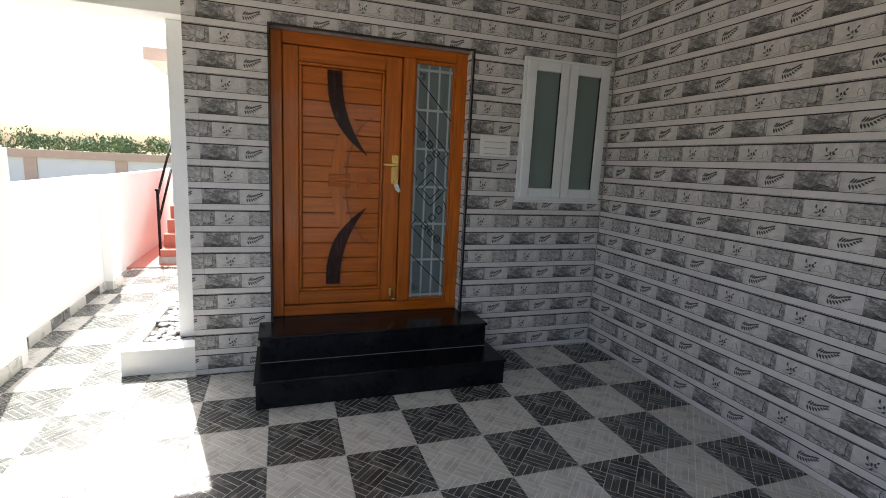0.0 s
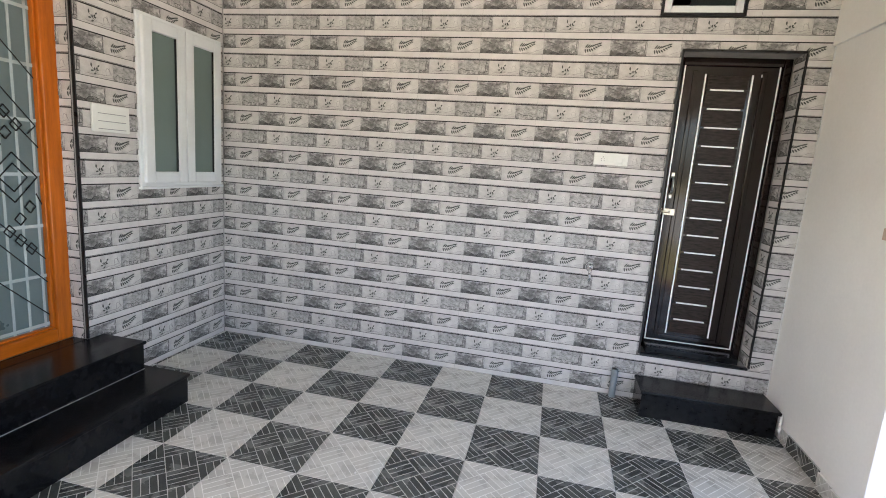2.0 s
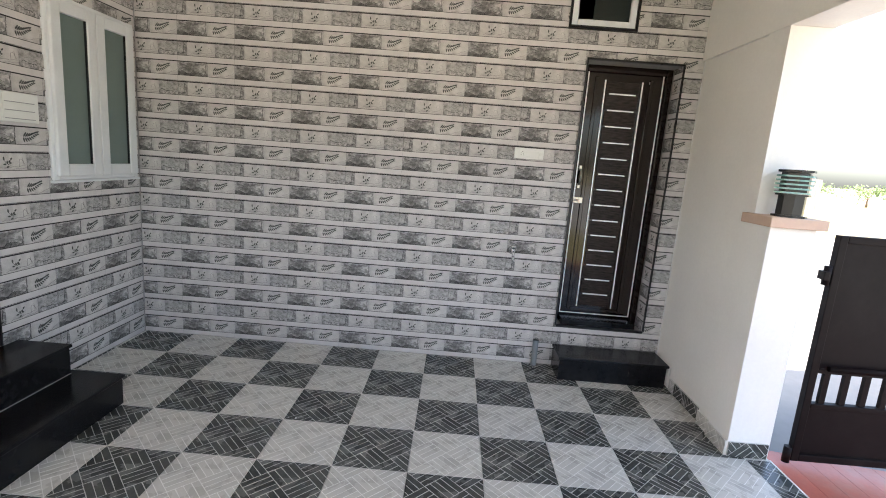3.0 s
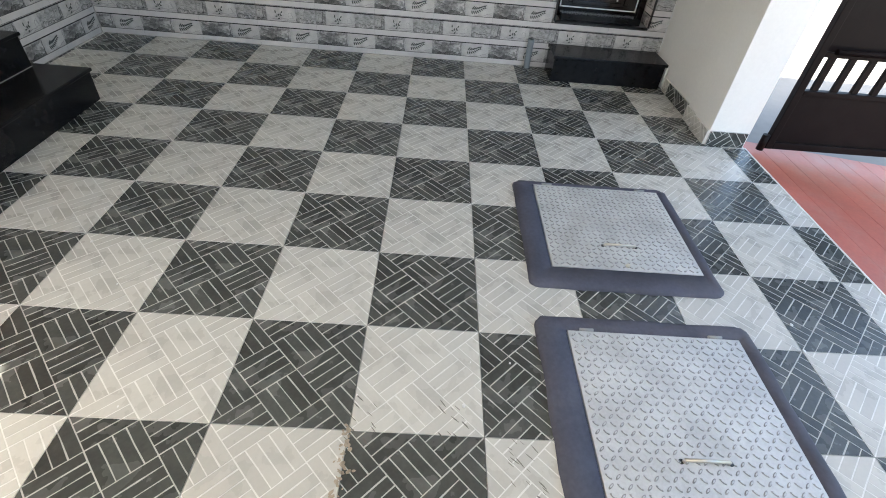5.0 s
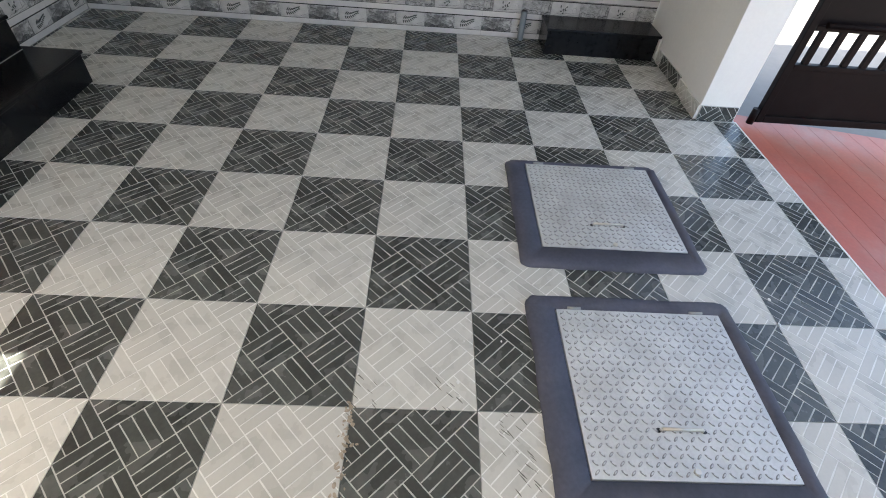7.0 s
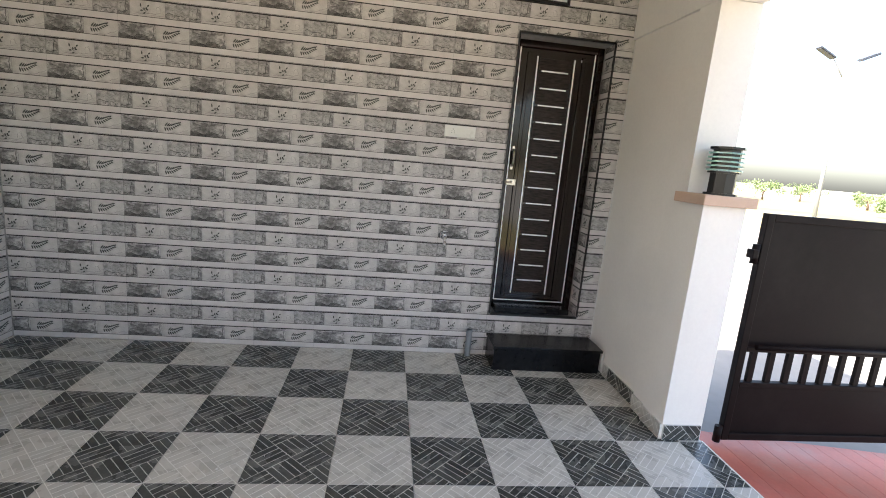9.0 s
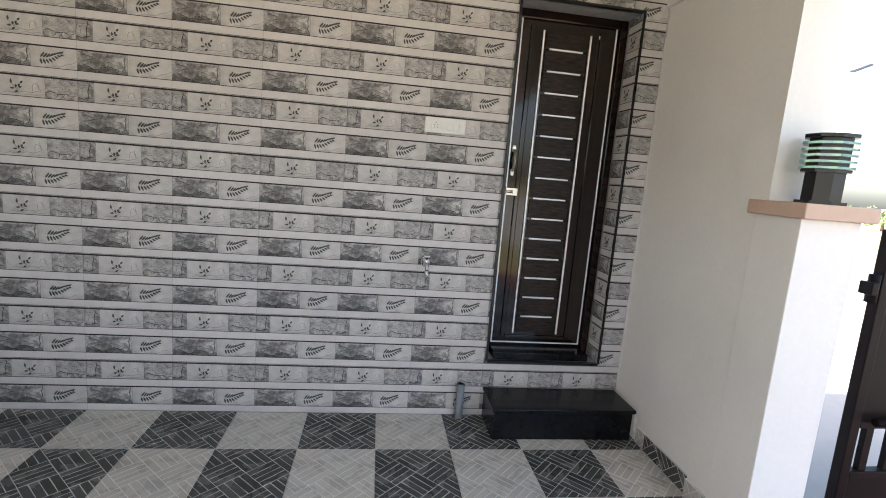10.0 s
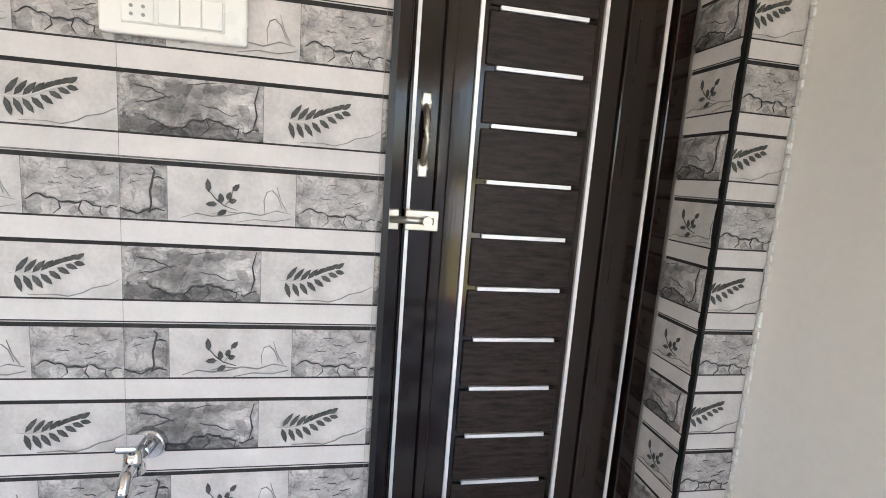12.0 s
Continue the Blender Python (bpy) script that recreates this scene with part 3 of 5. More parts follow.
# ---- side door ----
def side_door():
    y0, y1, z0, z1 = SIDE
    th = thing("side_door", (2.9, (y0 + y1) / 2, z0), "closed glossy dark brown door with silver inlay lines", "door")
    for a, b, c, d in ((y1 - 0.045, y1 - 0.002, z0 + 0.004, z1 - 0.002), (y0 + 0.015, y0 + 0.062, z0 + 0.004, z1 - 0.002)):
        part("jamb", boxed(2.928, 2.985, a, b, c, d, bevel=0.005), [PVC_DARK], th)
    part("head", boxed(2.928, 2.985, y0 + 0.063, y1 - 0.046, z1 - 0.055, z1 - 0.002, bevel=0.005), [PVC_DARK], th)
    part("sill", boxed(2.80, 2.985, y0 + 0.063, y1 - 0.046, z0 + 0.004, z0 + 0.05, bevel=0.005), [GRANITE], th, "black granite sill")
    ya, yb, za, zb = y0 + 0.064, y1 - 0.047, z0 + 0.052, z1 - 0.057
    leaf = part("leaf", boxed(2.945, 2.98, ya, yb, za, zb, bevel=0.002), [PVC_DARK], th)
    # raised border mouldings
    for a, b, c, d in ((0.005, 0.035, 0.46, 2.37), (-0.425, -0.395, 0.46, 2.37)):
        part("moulding", boxed(2.935, 2.946, a, b, c, d, bevel=0.005), [PVC_DARK], leaf)
    part("moulding", boxed(2.936, 2.946, -0.394, 0.004, 0.446, 0.474, bevel=0.004), [PVC_DARK], leaf)
    # grain panels between the slats
    zs = [0.601 + 0.1263 * i for i in range(14)]
    edges = [0.492] + zs + [2.342]
    for a, b in zip(edges, edges[1:]):
        part("panel", boxed(2.937, 2.946, -0.318, -0.064, a + 0.006, b - 0.006, bevel=0.003), [PVC_GRAIN], leaf)
    for z in zs:
        part("silver_slat", boxed(2.934, 2.9465, -0.295, -0.087, z - 0.0045, z + 0.0045), [SILVER], leaf)
    for y in (-0.046, -0.338):
        part("silver_line", boxed(2.935, 2.9465, y - 0.0045, y + 0.0045, 0.488, 2.346), [SILVER], leaf)
    for a, b, c, d in ((0.0865, 0.0945, 0.422, 2.416), (-0.5005, -0.4925, 0.422, 2.416), (-0.4924, 0.0864, 0.422, 0.4295), (-0.4924, 0.0864, 2.4085, 2.416)):
        part("silver_line", boxed(2.94, 2.9465, a, b, c, d), [SILVER], leaf)
    # handle
    bm = bmesh.new()
    pts = [(2.936 - 0.038 * math.sin(math.pi * i / 12) ** 0.7, 0.064, 1.515 + 0.125 * i / 12) for i in range(13)]
    sweep(bm, pts, 0.008)
    for z in (1.505, 1.65):
        cyl(bm, (2.946, 0.064, z), (2.938, 0.064, z), 0.012)
        box(bm, 2.936, 2.946, 0.053, 0.075, z - 0.02, z + 0.02, bevel=0.003)
    part("handle", bm, [NICKEL], leaf, "brushed nickel pull handle")
    # slide bolt
    bm = bmesh.new()
    box(bm, 2.92, 2.946, 0.022, 0.098, 1.366, 1.412, bevel=0.002)
    cyl(bm, (2.913, 0.132, 1.389), (2.913, 0.035, 1.389), 0.008, n=10)
    cyl(bm, (2.921, 0.05, 1.389), (2.893, 0.05, 1.389), 0.011, n=12)
    for y in (0.028, 0.092):
        for z in (1.372, 1.406):
            cyl(bm, (2.921, y, z), (2.9185, y, z), 0.003, n=8)
    part("bolt", bm, [NICKEL], leaf, "pale metal slide bolt")
    part("keeper", boxed(2.915, 2.929, 0.112, 0.138, 1.366, 1.412, bevel=0.002), [NICKEL], th)
    part("maker_plate", boxed(2.941, 2.9465, -0.425, -0.39, 2.335, 2.352), [SILVER], leaf, "small silver plate with a dark bar")
    return th


side_door()
bm = bmesh.new()
box(bm, 2.771, 2.781, SIDE[0] - 0.0035, SIDE[0] + 0.003, SIDE[2] + 0.002, SIDE[3] + 0.012)
box(bm, 2.768, 2.80, SIDE[1] - 0.004, SIDE[1] + 0.008, SIDE[2] + 0.002, SIDE[3] + 0.012)
box(bm, 2.768, 2.80, SIDE[0] + 0.0065, SIDE[1] - 0.0045, SIDE[3], SIDE[3] + 0.012)
box(bm, 2.77, 2.799, SIDE[0] + 0.0065, SIDE[1] - 0.0045, SIDE[2] - 0.012, SIDE[2] + 0.003)
solo("trim_side_door", bm, [BLACK_TRIM], "thin black edge trim around the side door opening", "trim", "structure")

# vent window above the side door
v = thing("window_2", (BX, 0.07, VENT[2]), "small high vent window with dark glass in a white frame", "window", kind="structure")
bm = bmesh.new()
a, b, c, d = VENT
for e in ((a, a + 0.018, c, d), (b - 0.018, b, c, d), (a + 0.018, b - 0.018, c, c + 0.018), (a + 0.018, b - 0.018, d - 0.018, d)):
    box(bm, 2.765, 2.83, *e)
part("outer_trim", bm, [BLACK_TRIM], v)
a, b, c, d = a + 0.019, b - 0.019, c + 0.019, d - 0.019
bm = bmesh.new()
for e in ((a, a + 0.045, c, d), (b - 0.045, b, c, d), (a + 0.045, b - 0.045, c, c + 0.045), (a + 0.045, b - 0.045, d - 0.045, d)):
    box(bm, 2.775, 2.82, *e, bevel=0.005)
part("window_frame", bm, [UPVC], v)
part("pane", boxed(2.80, 2.806, a + 0.04, b - 0.04, c + 0.04, d - 0.04), [DARK_GLASS], v)


# ---- granite steps ----
def step(name, x0, x1, y0, y1, z0, z1, lab):
    th = thing(name, ((x0 + x1) / 2, (y0 + y1) / 2, z0), lab, "step")
    part("riser", boxed(x0 + 0.012, x1 - 0.012, y0 + 0.012, y1, z0, z1 - 0.021), [GRANITE], th)
    part("tread", boxed(x0, x1, y0, y1, z1 - 0.02, z1, bevel=0.005), [GRANITE], th)


step("entrance_step", -0.09, 1.635, 2.995, 3.617, 0.002, 0.188, "lower polished black granite step before the main door")
step("entrance_step", -0.07, 1.60, 3.285, 3.617, 0.190, 0.371, "upper polished black granite step before the main door")
solo("step_joint", boxed(-0.055, 1.585, 3.290, 3.2965, 0.1885, 0.1898), [GREY_MARK], "pale cement joint line between the granite steps", "trim", "structure")
th = thing("side_step", (2.63, -0.27, 0), "low black granite step with chipped corner before the side door", "step")
part("riser", boxed(2.50, 2.775, -0.685, 0.148, 0.002, 0.168), [GRANITE], th)
part("tread", boxed(2.484, 2.775, -0.70, 0.158, 0.169, 0.19, bevel=0.005), [GRANITE], th)
bm = bmesh.new()
rnd = random.Random(4)
for i in range(16):
    z = 0.05 + 0.135 * i / 16
    s = rnd.uniform(0.004, 0.011)
    y = -0.700 + rnd.uniform(-0.003, 0.006)
    box(bm, 2.49 - s, 2.49 + s, y - s * 0.6, y + s * 0.6, z - s, z + s, bevel=0.002, seg=1)
part("mortar_chips", bm, [LIGHT_LINE], th, "white mortar crumbs at the chipped corner")


# ---- fittings on the walls ----
def plate(x, y0, y1, z0, z1):
    th = thing("switch_plate", (x, (y0 + y1) / 2, z0), "white plastic switch plate with socket on the tiled wall", "switch plate")
    part("plate", boxed(x - 0.012, x + 0.004, y0, y1, z0, z1, bevel=0.004), [PLASTIC], th)
    part("module_tray", boxed(x - 0.015, x - 0.0115, y0 + 0.035, y1 - 0.035, z0 + 0.017, z1 - 0.017, bevel=0.0015), [PLASTIC], th)
    sock = part("socket", boxed(x - 0.018, x - 0.0152, y1 - 0.085, y1 - 0.037, z0 + 0.019, z1 - 0.019, bevel=0.001), [PLASTIC], th)
    yc, zc = y1 - 0.061, (z0 + z1) / 2
    for dy, dz, r in ((0, 0.014, 0.0035), (0.009, 0.001, 0.003), (-0.009, 0.001, 0.003), (0.009, -0.012, 0.003), (-0.009, -0.012, 0.003)):
        bm = bmesh.new()
        cyl(bm, (x - 0.0178, yc + dy, zc + dz), (x - 0.0186, yc + dy, zc + dz), r, n=10)
        part("socket_hole", bm, [GREY_MARK], sock)
    for i in range(3):
        a = y0 + 0.037 + 0.0335 * i
        part("rocker", boxed(x - 0.0185, x - 0.0152, a, a + 0.0325, z0 + 0.019, z1 - 0.019, bevel=0.0015), [PLASTIC], th)


plate(2.778, 0.404, 0.632, 1.684, 1.768)

th = thing("switch_board", (1.71, 3.617, 1.65), "white plastic switch board with three rows on the tiled wall", "switch board")
part("plate", boxed(1.583, 1.842, 3.600, 3.617, 1.652, 1.815, bevel=0.004), [PLASTIC], th)
for i in range(3):
    row = part("module_strip", boxed(1.605, 1.82, 3.5965, 3.5995, 1.668 + 0.046 * i, 1.708 + 0.046 * i, bevel=0.0012), [PLASTIC], th)
    # grey bar standing in for the shadow line at each row's foot
    part("painted_row_shadow", boxed(1.615, 1.81, 3.5945, 3.5963, 1.6685 + 0.046 * i, 1.6725 + 0.046 * i), [GREY_MARK], row)

th = thing("water_tap", (2.775, 0.571, 0.95), "chrome water tap on a round wall flange", "tap")
bm = bmesh.new()
cyl(bm, (2.779, 0.571, 0.952), (2.768, 0.571, 0.952), 0.032, 0.026, n=24)
part("flange", bm, [CHROME], th)
bm = bmesh.new()
cyl(bm, (2.768, 0.571, 0.952), (2.70, 0.571, 0.952), 0.013, n=16)
cyl(bm, (2.712, 0.571, 0.935), (2.712, 0.571, 0.982), 0.018, 0.016, n=16)
pts = [(2.70 - 0.035 * math.sin(a), 0.571, 0.952 - 0.035 + 0.035 * math.cos(a)) for a in np.linspace(0, 1.5, 7)]
sweep(bm, pts, 0.0115)
cyl(bm, (2.665, 0.571, 0.92), (2.665, 0.571, 0.872), 0.0115, 0.010, n=12)
part("body", bm, [CHROME], th)
bm = bmesh.new()
cyl(bm, (2.712, 0.571, 0.982), (2.712, 0.571, 0.99), 0.008, n=10)
box(bm, 2.676, 2.722, 0.553, 0.589, 0.99, 1.003, bevel=0.005)
part("handle", bm, [CHROME], th)

th = thing("drain_pipe", (2.745, 0.30, 0), "short grey plastic pipe standing on the floor against the wall", "pipe")
bm = bmesh.new()
r = bmesh.ops.create_cone(bm, cap_ends=False, segments=20, radius1=0.024, radius2=0.024, depth=0.215, matrix=Matrix.Translation((2.748, 0.30, 0.109)))
r = bmesh.ops.create_cone(bm, cap_ends=False, segments=20, radius1=0.020, radius2=0.020, depth=0.215, matrix=Matrix.Translation((2.748, 0.30, 0.109)))
a = [e for e in bm.edges if e.is_boundary and e.verts[0].co.z > 0.2]
bmesh.ops.bridge_loops(bm, edges=a)
for f in bm.faces:
    f.smooth = True
part("tube", bm, [GREY_PVC], th)

th = thing("ceiling_camera_stub", (2.775, 1.47, 2.80), "small round white wall fitting with a dark red centre", "wall fitting")
bm = bmesh.new()
cyl(bm, (2.778, 1.47, 2.80), (2.755, 1.47, 2.80), 0.036, 0.032, n=24)
part("ring", bm, [PLASTIC], th)
bm = bmesh.new()
cyl(bm, (2.756, 1.47, 2.80), (2.748, 1.47, 2.80), 0.011, n=20)
part("centre", bm, [RED_DARK], th)


# ---- manhole covers ----
def manhole(x0, x1, y0, y1, a0, a1, b0, b1, seed):
    """Mortar surround x0..x1, y0..y1; steel plate a0..a1, b0..b1."""
    rnd = random.Random(seed)
    th = thing("manhole_cover", ((x0 + x1) / 2, (y0 + y1) / 2, 0), "galvanised tread-plate manhole cover in a raised blue-grey mortar surround", "manhole cover", "manhole covers")
    r, k = 0.045, 6
    outline = []
    for cx, cy, s in ((x1 - r, y1 - r, 0), (x0 + r, y1 - r, 1), (x0 + r, y0 + r, 2), (x1 - r, y0 + r, 3)):
        for i in range(k + 1):
            a = math.pi / 2 * (s + i / k)
            outline.append((cx + r * math.cos(a), cy + r * math.sin(a)))
        nx, ny = ((x0 + r, y1 - r), (x0 + r, y0 + r), (x1 - r, y0 + r), (x1 - r, y1 - r))[s]
        e0 = outline[-1]
        e1 = {0: (x0 + r, y1), 1: (x0, y0 + r), 2: (x1 - r, y0), 3: (x1, y1 - r)}[s]
        for i in range(1, 8):
            outline.append((e0[0] + (e1[0] - e0[0]) * i / 8, e0[1] + (e1[1] - e0[1]) * i / 8))
    cx, cy = (x0 + x1) / 2, (y0 + y1) / 2
    bm = bmesh.new()
    loops = []
    wob = [rnd.uniform(-0.004, 0.004) for _ in outline]
    for grow, z in ((0.0, 0.0005), (-0.004, 0.012), (-0.016, 0.018)):
        lp = []
        for (x, y), w in zip(outline, wob):
            d = Vector((x - cx, y - cy))
            d = d * (1 + (grow + w) / d.length)
            lp.append(bm.verts.new((cx + d.x, cy + d.y, z)))
        loops.append(lp)
    inner = []
    for x, y in outline:
        dx, dy = (x - cx) / (x1 - x0) * 2, (y - cy) / (y1 - y0) * 2
        s = max(abs(dx), abs(dy))
        inner.append(((a0 + a1) / 2 + dx / s * ((a1 - a0) / 2 + 0.004), (b0 + b1) / 2 + dy / s * ((b1 - b0) / 2 + 0.004)))
    loops.append([bm.verts.new((x, y, 0.02)) for x, y in inner])
    loops.append([bm.verts.new((x, y, 0.004)) for x, y in inner])
    n = len(outline)
    for lo, hi in zip(loops, loops[1:]):
        for i in range(n):
            f = bm.faces.new((lo[i], lo[(i + 1) % n], hi[(i + 1) % n], hi[i]))
            f.smooth = True
    part("surround", bm, [MORTAR], th, "raised blue-grey mortar surround")
    plate_ob = part("plate", boxed(a0, a1, b0, b1, 0.006, 0.022, bevel=0.002), [STEEL], th, "galvanised steel tread plate")
    bm = bmesh.new()
    pitch = 0.0262
    nx, ny = int((a1 - a0 - 0.012) / pitch), int((b1 - b0 - 0.012) / pitch)
    for i in range(nx):
        for j in range(ny):
            px, py = a0 + 0.019 + (a1 - a0 - 0.038) * i / (nx - 1), b0 + 0.019 + (b1 - b0 - 0.038) * j / (ny - 1)
            ang = radians(45 if (i + j) % 2 else -45)
            ca, sa = math.cos(ang), math.sin(ang)
            ring = []
            for t in range(8):
                q = 2 * math.pi * t / 8
                lx, ly = 0.0125 * math.cos(q), 0.0042 * math.sin(q)
                ring.append((px + lx * ca - ly * sa, py + lx * sa + ly * ca))
            lo = [bm.verts.new((x, y, 0.0219)) for x, y in ring]
            hi = [bm.verts.new((px + (x - px) * 0.55, py + (y - py) * 0.55, 0.0252)) for x, y in ring]
            bm.faces.new(hi)
            # lug sides are darker than their tops
            for t in range(8):
                bm.faces.new((lo[t], lo[(t + 1) % 8], hi[(t + 1) % 8], hi[t])).material_index = 1
    tagged(part("tread_lugs", bm, [STEEL, LUG_SIDE], plate_ob), kind="stuff")
    hx, hy = a0 + 0.152, (b0 + b1) / 2
    bm = bmesh.new()
    cyl(bm, (hx, hy - 0.066, 0.033), (hx, hy + 0.066, 0.033), 0.0055, n=10)
    for s in (-1, 1):
        cyl(bm, (hx, hy + s * 0.066, 0.020), (hx, hy + s * 0.066, 0.034), 0.0055, n=10)
    part("lift_bar", bm, [NICKEL], plate_ob)
    for s in (-1, 1):
        bm = bmesh.new()
        cyl(bm, (hx, hy + s * 0.074, 0.0218), (hx, hy + s * 0.074, 0.0252), 0.008, n=12)
        part("lift_hole", bm, [BLACK_TRIM], plate_ob)
    bm = bmesh.new()
    cyl(bm, (a0 + 0.026, hy - 0.003, 0.0218), (a0 + 0.026, hy - 0.003, 0.03), 0.011, 0.009, n=14)
    part("lock_bolt", bm, [NICKEL], plate_ob)
    for y in (b0 + 0.09, b1 - 0.07):
        bm = bmesh.new()
        cyl(bm, (a1 + 0.004, y - 0.025, 0.024), (a1 + 0.004, y + 0.025, 0.024), 0.006, n=10)
        part("hinge", bm, [GREY_MARK], plate_ob)


manhole(-0.712, 0.091, -0.222, 0.592, -0.608, 0.016, -0.157, 0.480, 1)
manhole(0.245, 1.029, -0.225, 0.582, 0.362, 0.985, -0.168, 0.478, 2)


# ---- gate leaf standing open ----
def gate():
    x, ya, yb = 1.63, -1.07, -2.92
    th = thing("gate_leaf", (x, ya, 0.0), "open dark brown sheet-steel gate leaf with a barred band", "gate")
    for a, b in ((ya, ya - 0.045), (yb + 0.045, yb)):
        part("stile", boxed(x - 0.022, x + 0.022, b, a, 0.012, 1.384, bevel=0.004), [GATE], th)
    for z0, z1 in ((0.012, 0.057), (0.357, 0.387), (0.577, 0.607), (1.342, 1.384)):
        part("rail", boxed(x - 0.021, x + 0.021, yb + 0.046, ya - 0.046, z0, z1, bevel=0.004), [GATE], th)
    part("lower_sheet", boxed(x - 0.004, x + 0.004, yb + 0.046, ya - 0.046, 0.058, 0.356), [GATE], th)
    part("upper_sheet", boxed(x - 0.014, x - 0.008, yb + 0.03, ya - 0.03, 0.608, 1.382), [GATE], th)
    y = ya - 0.11
    while y > yb + 0.08:
        part("bar", boxed(x - 0.012, x + 0.012, y - 0.017, y + 0.017, 0.388, 0.576), [GATE], th)
        y -= 0.118
    bm = bmesh.new()
    cyl(bm, (x - 0.045, ya - 0.08, 0.617), (x - 0.045, ya - 1.2, 0.617), 0.016, n=14)
    part("drop_bolt_tube", bm, [GATE], th)
    bm = bmesh.new()
    cyl(bm, (x - 0.01, ya + 0.024, 1.10), (x - 0.01, ya + 0.024, 1.21), 0.02, n=14)
    box(bm, x - 0.035, x + 0.02, ya + 0.024, ya + 0.054, 1.13, 1.18, bevel=0.004)
    part("hinge", bm, [GATE], th)
    bm = bmesh.new()
    cyl(bm, (x - 0.01, ya + 0.022, 0.0), (x - 0.01, ya + 0.022, 0.10), 0.022, n=14)
    part("pivot", bm, [GATE], th)


gate()


# ---- pillar lamp ----
def pillar_lamp():
    cx, cy, z = 1.70, -0.825, 1.458
    th = thing("pillar_lamp", (cx, cy, z), "black gate lamp with stacked pale green glass rings on the coping", "lamp")

    def octa(bm, r, z0, z1, mi=0):
        pts = [(r * math.cos(math.pi / 8 + i * math.pi / 4), r * math.sin(math.pi / 8 + i * math.pi / 4)) for i in range(8)]
        prism(bm, pts, lambda u, v, d: (cx + u, cy + v, d), z0, z1, mi)
    bm = bmesh.new()
    octa(bm, 0.088, z, z + 0.012)
    part("base_plate", bm, [BLACK_TRIM], th)
    bm = bmesh.new()
    octa(bm, 0.068, z + 0.012, z + 0.12)
    part("body", bm, [BLACK_TRIM], th)
    bm = bmesh.new()
    octa(bm, 0.085, z + 0.12, z + 0.13)
    part("collar", bm, [BLACK_TRIM], th)
    for i in range(5):
        h = z + 0.132 + 0.023 * i
        bm = bmesh.new()
        octa(bm, 0.094, h, h + 0.009)
        part("glass_ring", bm, [GREEN_FIN], th, "pale green glass ring")
        bm = bmesh.new()
        octa(bm, 0.072, h + 0.0092, h + 0.0228)
        part("spacer", bm, [BLACK_TRIM], th)
    bm = bmesh.new()
    octa(bm, 0.09, z + 0.249, z + 0.262)
    part("top_plate", bm, [BLACK_TRIM], th)


pillar_lamp()

# ---- pebble bed at the wall's end ----
th = thing("planter_kerb", (-0.74, 4.1, 0), "low white plastered planter kerb holding pebbles", "planter")
for d in ((-0.98, -0.505, 3.70, 3.86), (-0.98, -0.89, 3.861, 4.9), (-0.889, -0.505, 4.80, 4.9)):
    part("kerb", boxed(*d, 0.0, 0.185, bevel=0.005), [WHITE], th)
part("soil", boxed(-0.888, -0.506, 3.862, 4.798, 0.0, 0.15), [SOIL], th)
bm = bmesh.new()
rnd = random.Random(9)
for i in range(190):
    px, py = rnd.uniform(-0.865, -0.525), rnd.uniform(3.885, 4.77)
    if px > -0.68 and py > 3.94 and py < 4.28:
        continue
    s = rnd.uniform(0.018, 0.038)
    m = Matrix.Translation((px, py, 0.155 + rnd.uniform(0, 0.02))) @ Euler((rnd.uniform(-.4, .4), rnd.uniform(-.4, .4), rnd.uniform(0, 6))).to_matrix().to_4x4() @ Matrix.Diagonal((s * 1.5, s, s * 0.6, 1))
    r = bmesh.ops.create_icosphere(bm, subdivisions=2, radius=1, matrix=m)
    for vv in r["verts"]:
        vv.co += Vector((rnd.uniform(-1, 1), rnd.uniform(-1, 1), rnd.uniform(-1, 1))) * 0.0015
for f in bm.faces:
    f.smooth = True
solo("pebbles", bm, [PEBBLE], "loose grey and pale river pebbles in the planter", "pebbles", "stuff")

# ---- stair at the end of the passage ----
st = thing("red_stair", (-1.1, 7.8, 0), "red oxide outdoor stair with pale nosings and a black handrail", "stair")
part("tile_base", boxed(-1.52, -0.51, 7.50, 7.53, 0.013, 0.11), [GROUT], st, "patterned tile skirting")
for i in range(9):
    y = 7.535 + 0.26 * i
    s = part("stair_step", boxed(-1.5, -0.51, y, y + 0.26, 0.013, 0.18 * (i + 1) + 0.02), [RED], st)
    part("nosing", boxed(-1.5, -0.51, y - 0.006, y + 0.03, 0.18 * (i + 1) + 0.0205, 0.18 * (i + 1) + 0.034), [PEACH], s)
bm = bmesh.new()
box(bm, -1.535, -1.502, 7.62, 7.655, 0.013, 1.02, bevel=0.004)
box(bm, -1.545, -1.492, 7.61, 7.665, 1.0205, 1.05, bevel=0.004)
part("newel", bm, [GATE], st, "black steel newel post")
bm = bmesh.new()
for h in (0.98, 0.62):
    cyl(bm, (-1.515, 7.65, h), (-1.515, 9.6, h + 1.35), 0.017, n=10)
part("handrail", bm, [GATE], st, "black steel handrail")
cs = thing("canopy", (-0.9, 7.5, 2.65), "peach-edged concrete sunshade slab on the house wall", "canopy", kind="structure")
part("slab", boxed(-1.46, -0.505, 7.02, 8.3, 2.66, 2.79), [WHITE], cs)
part("edge", boxed(-1.465, -0.505, 7.005, 7.019, 2.655, 2.80), [PEACH], cs)

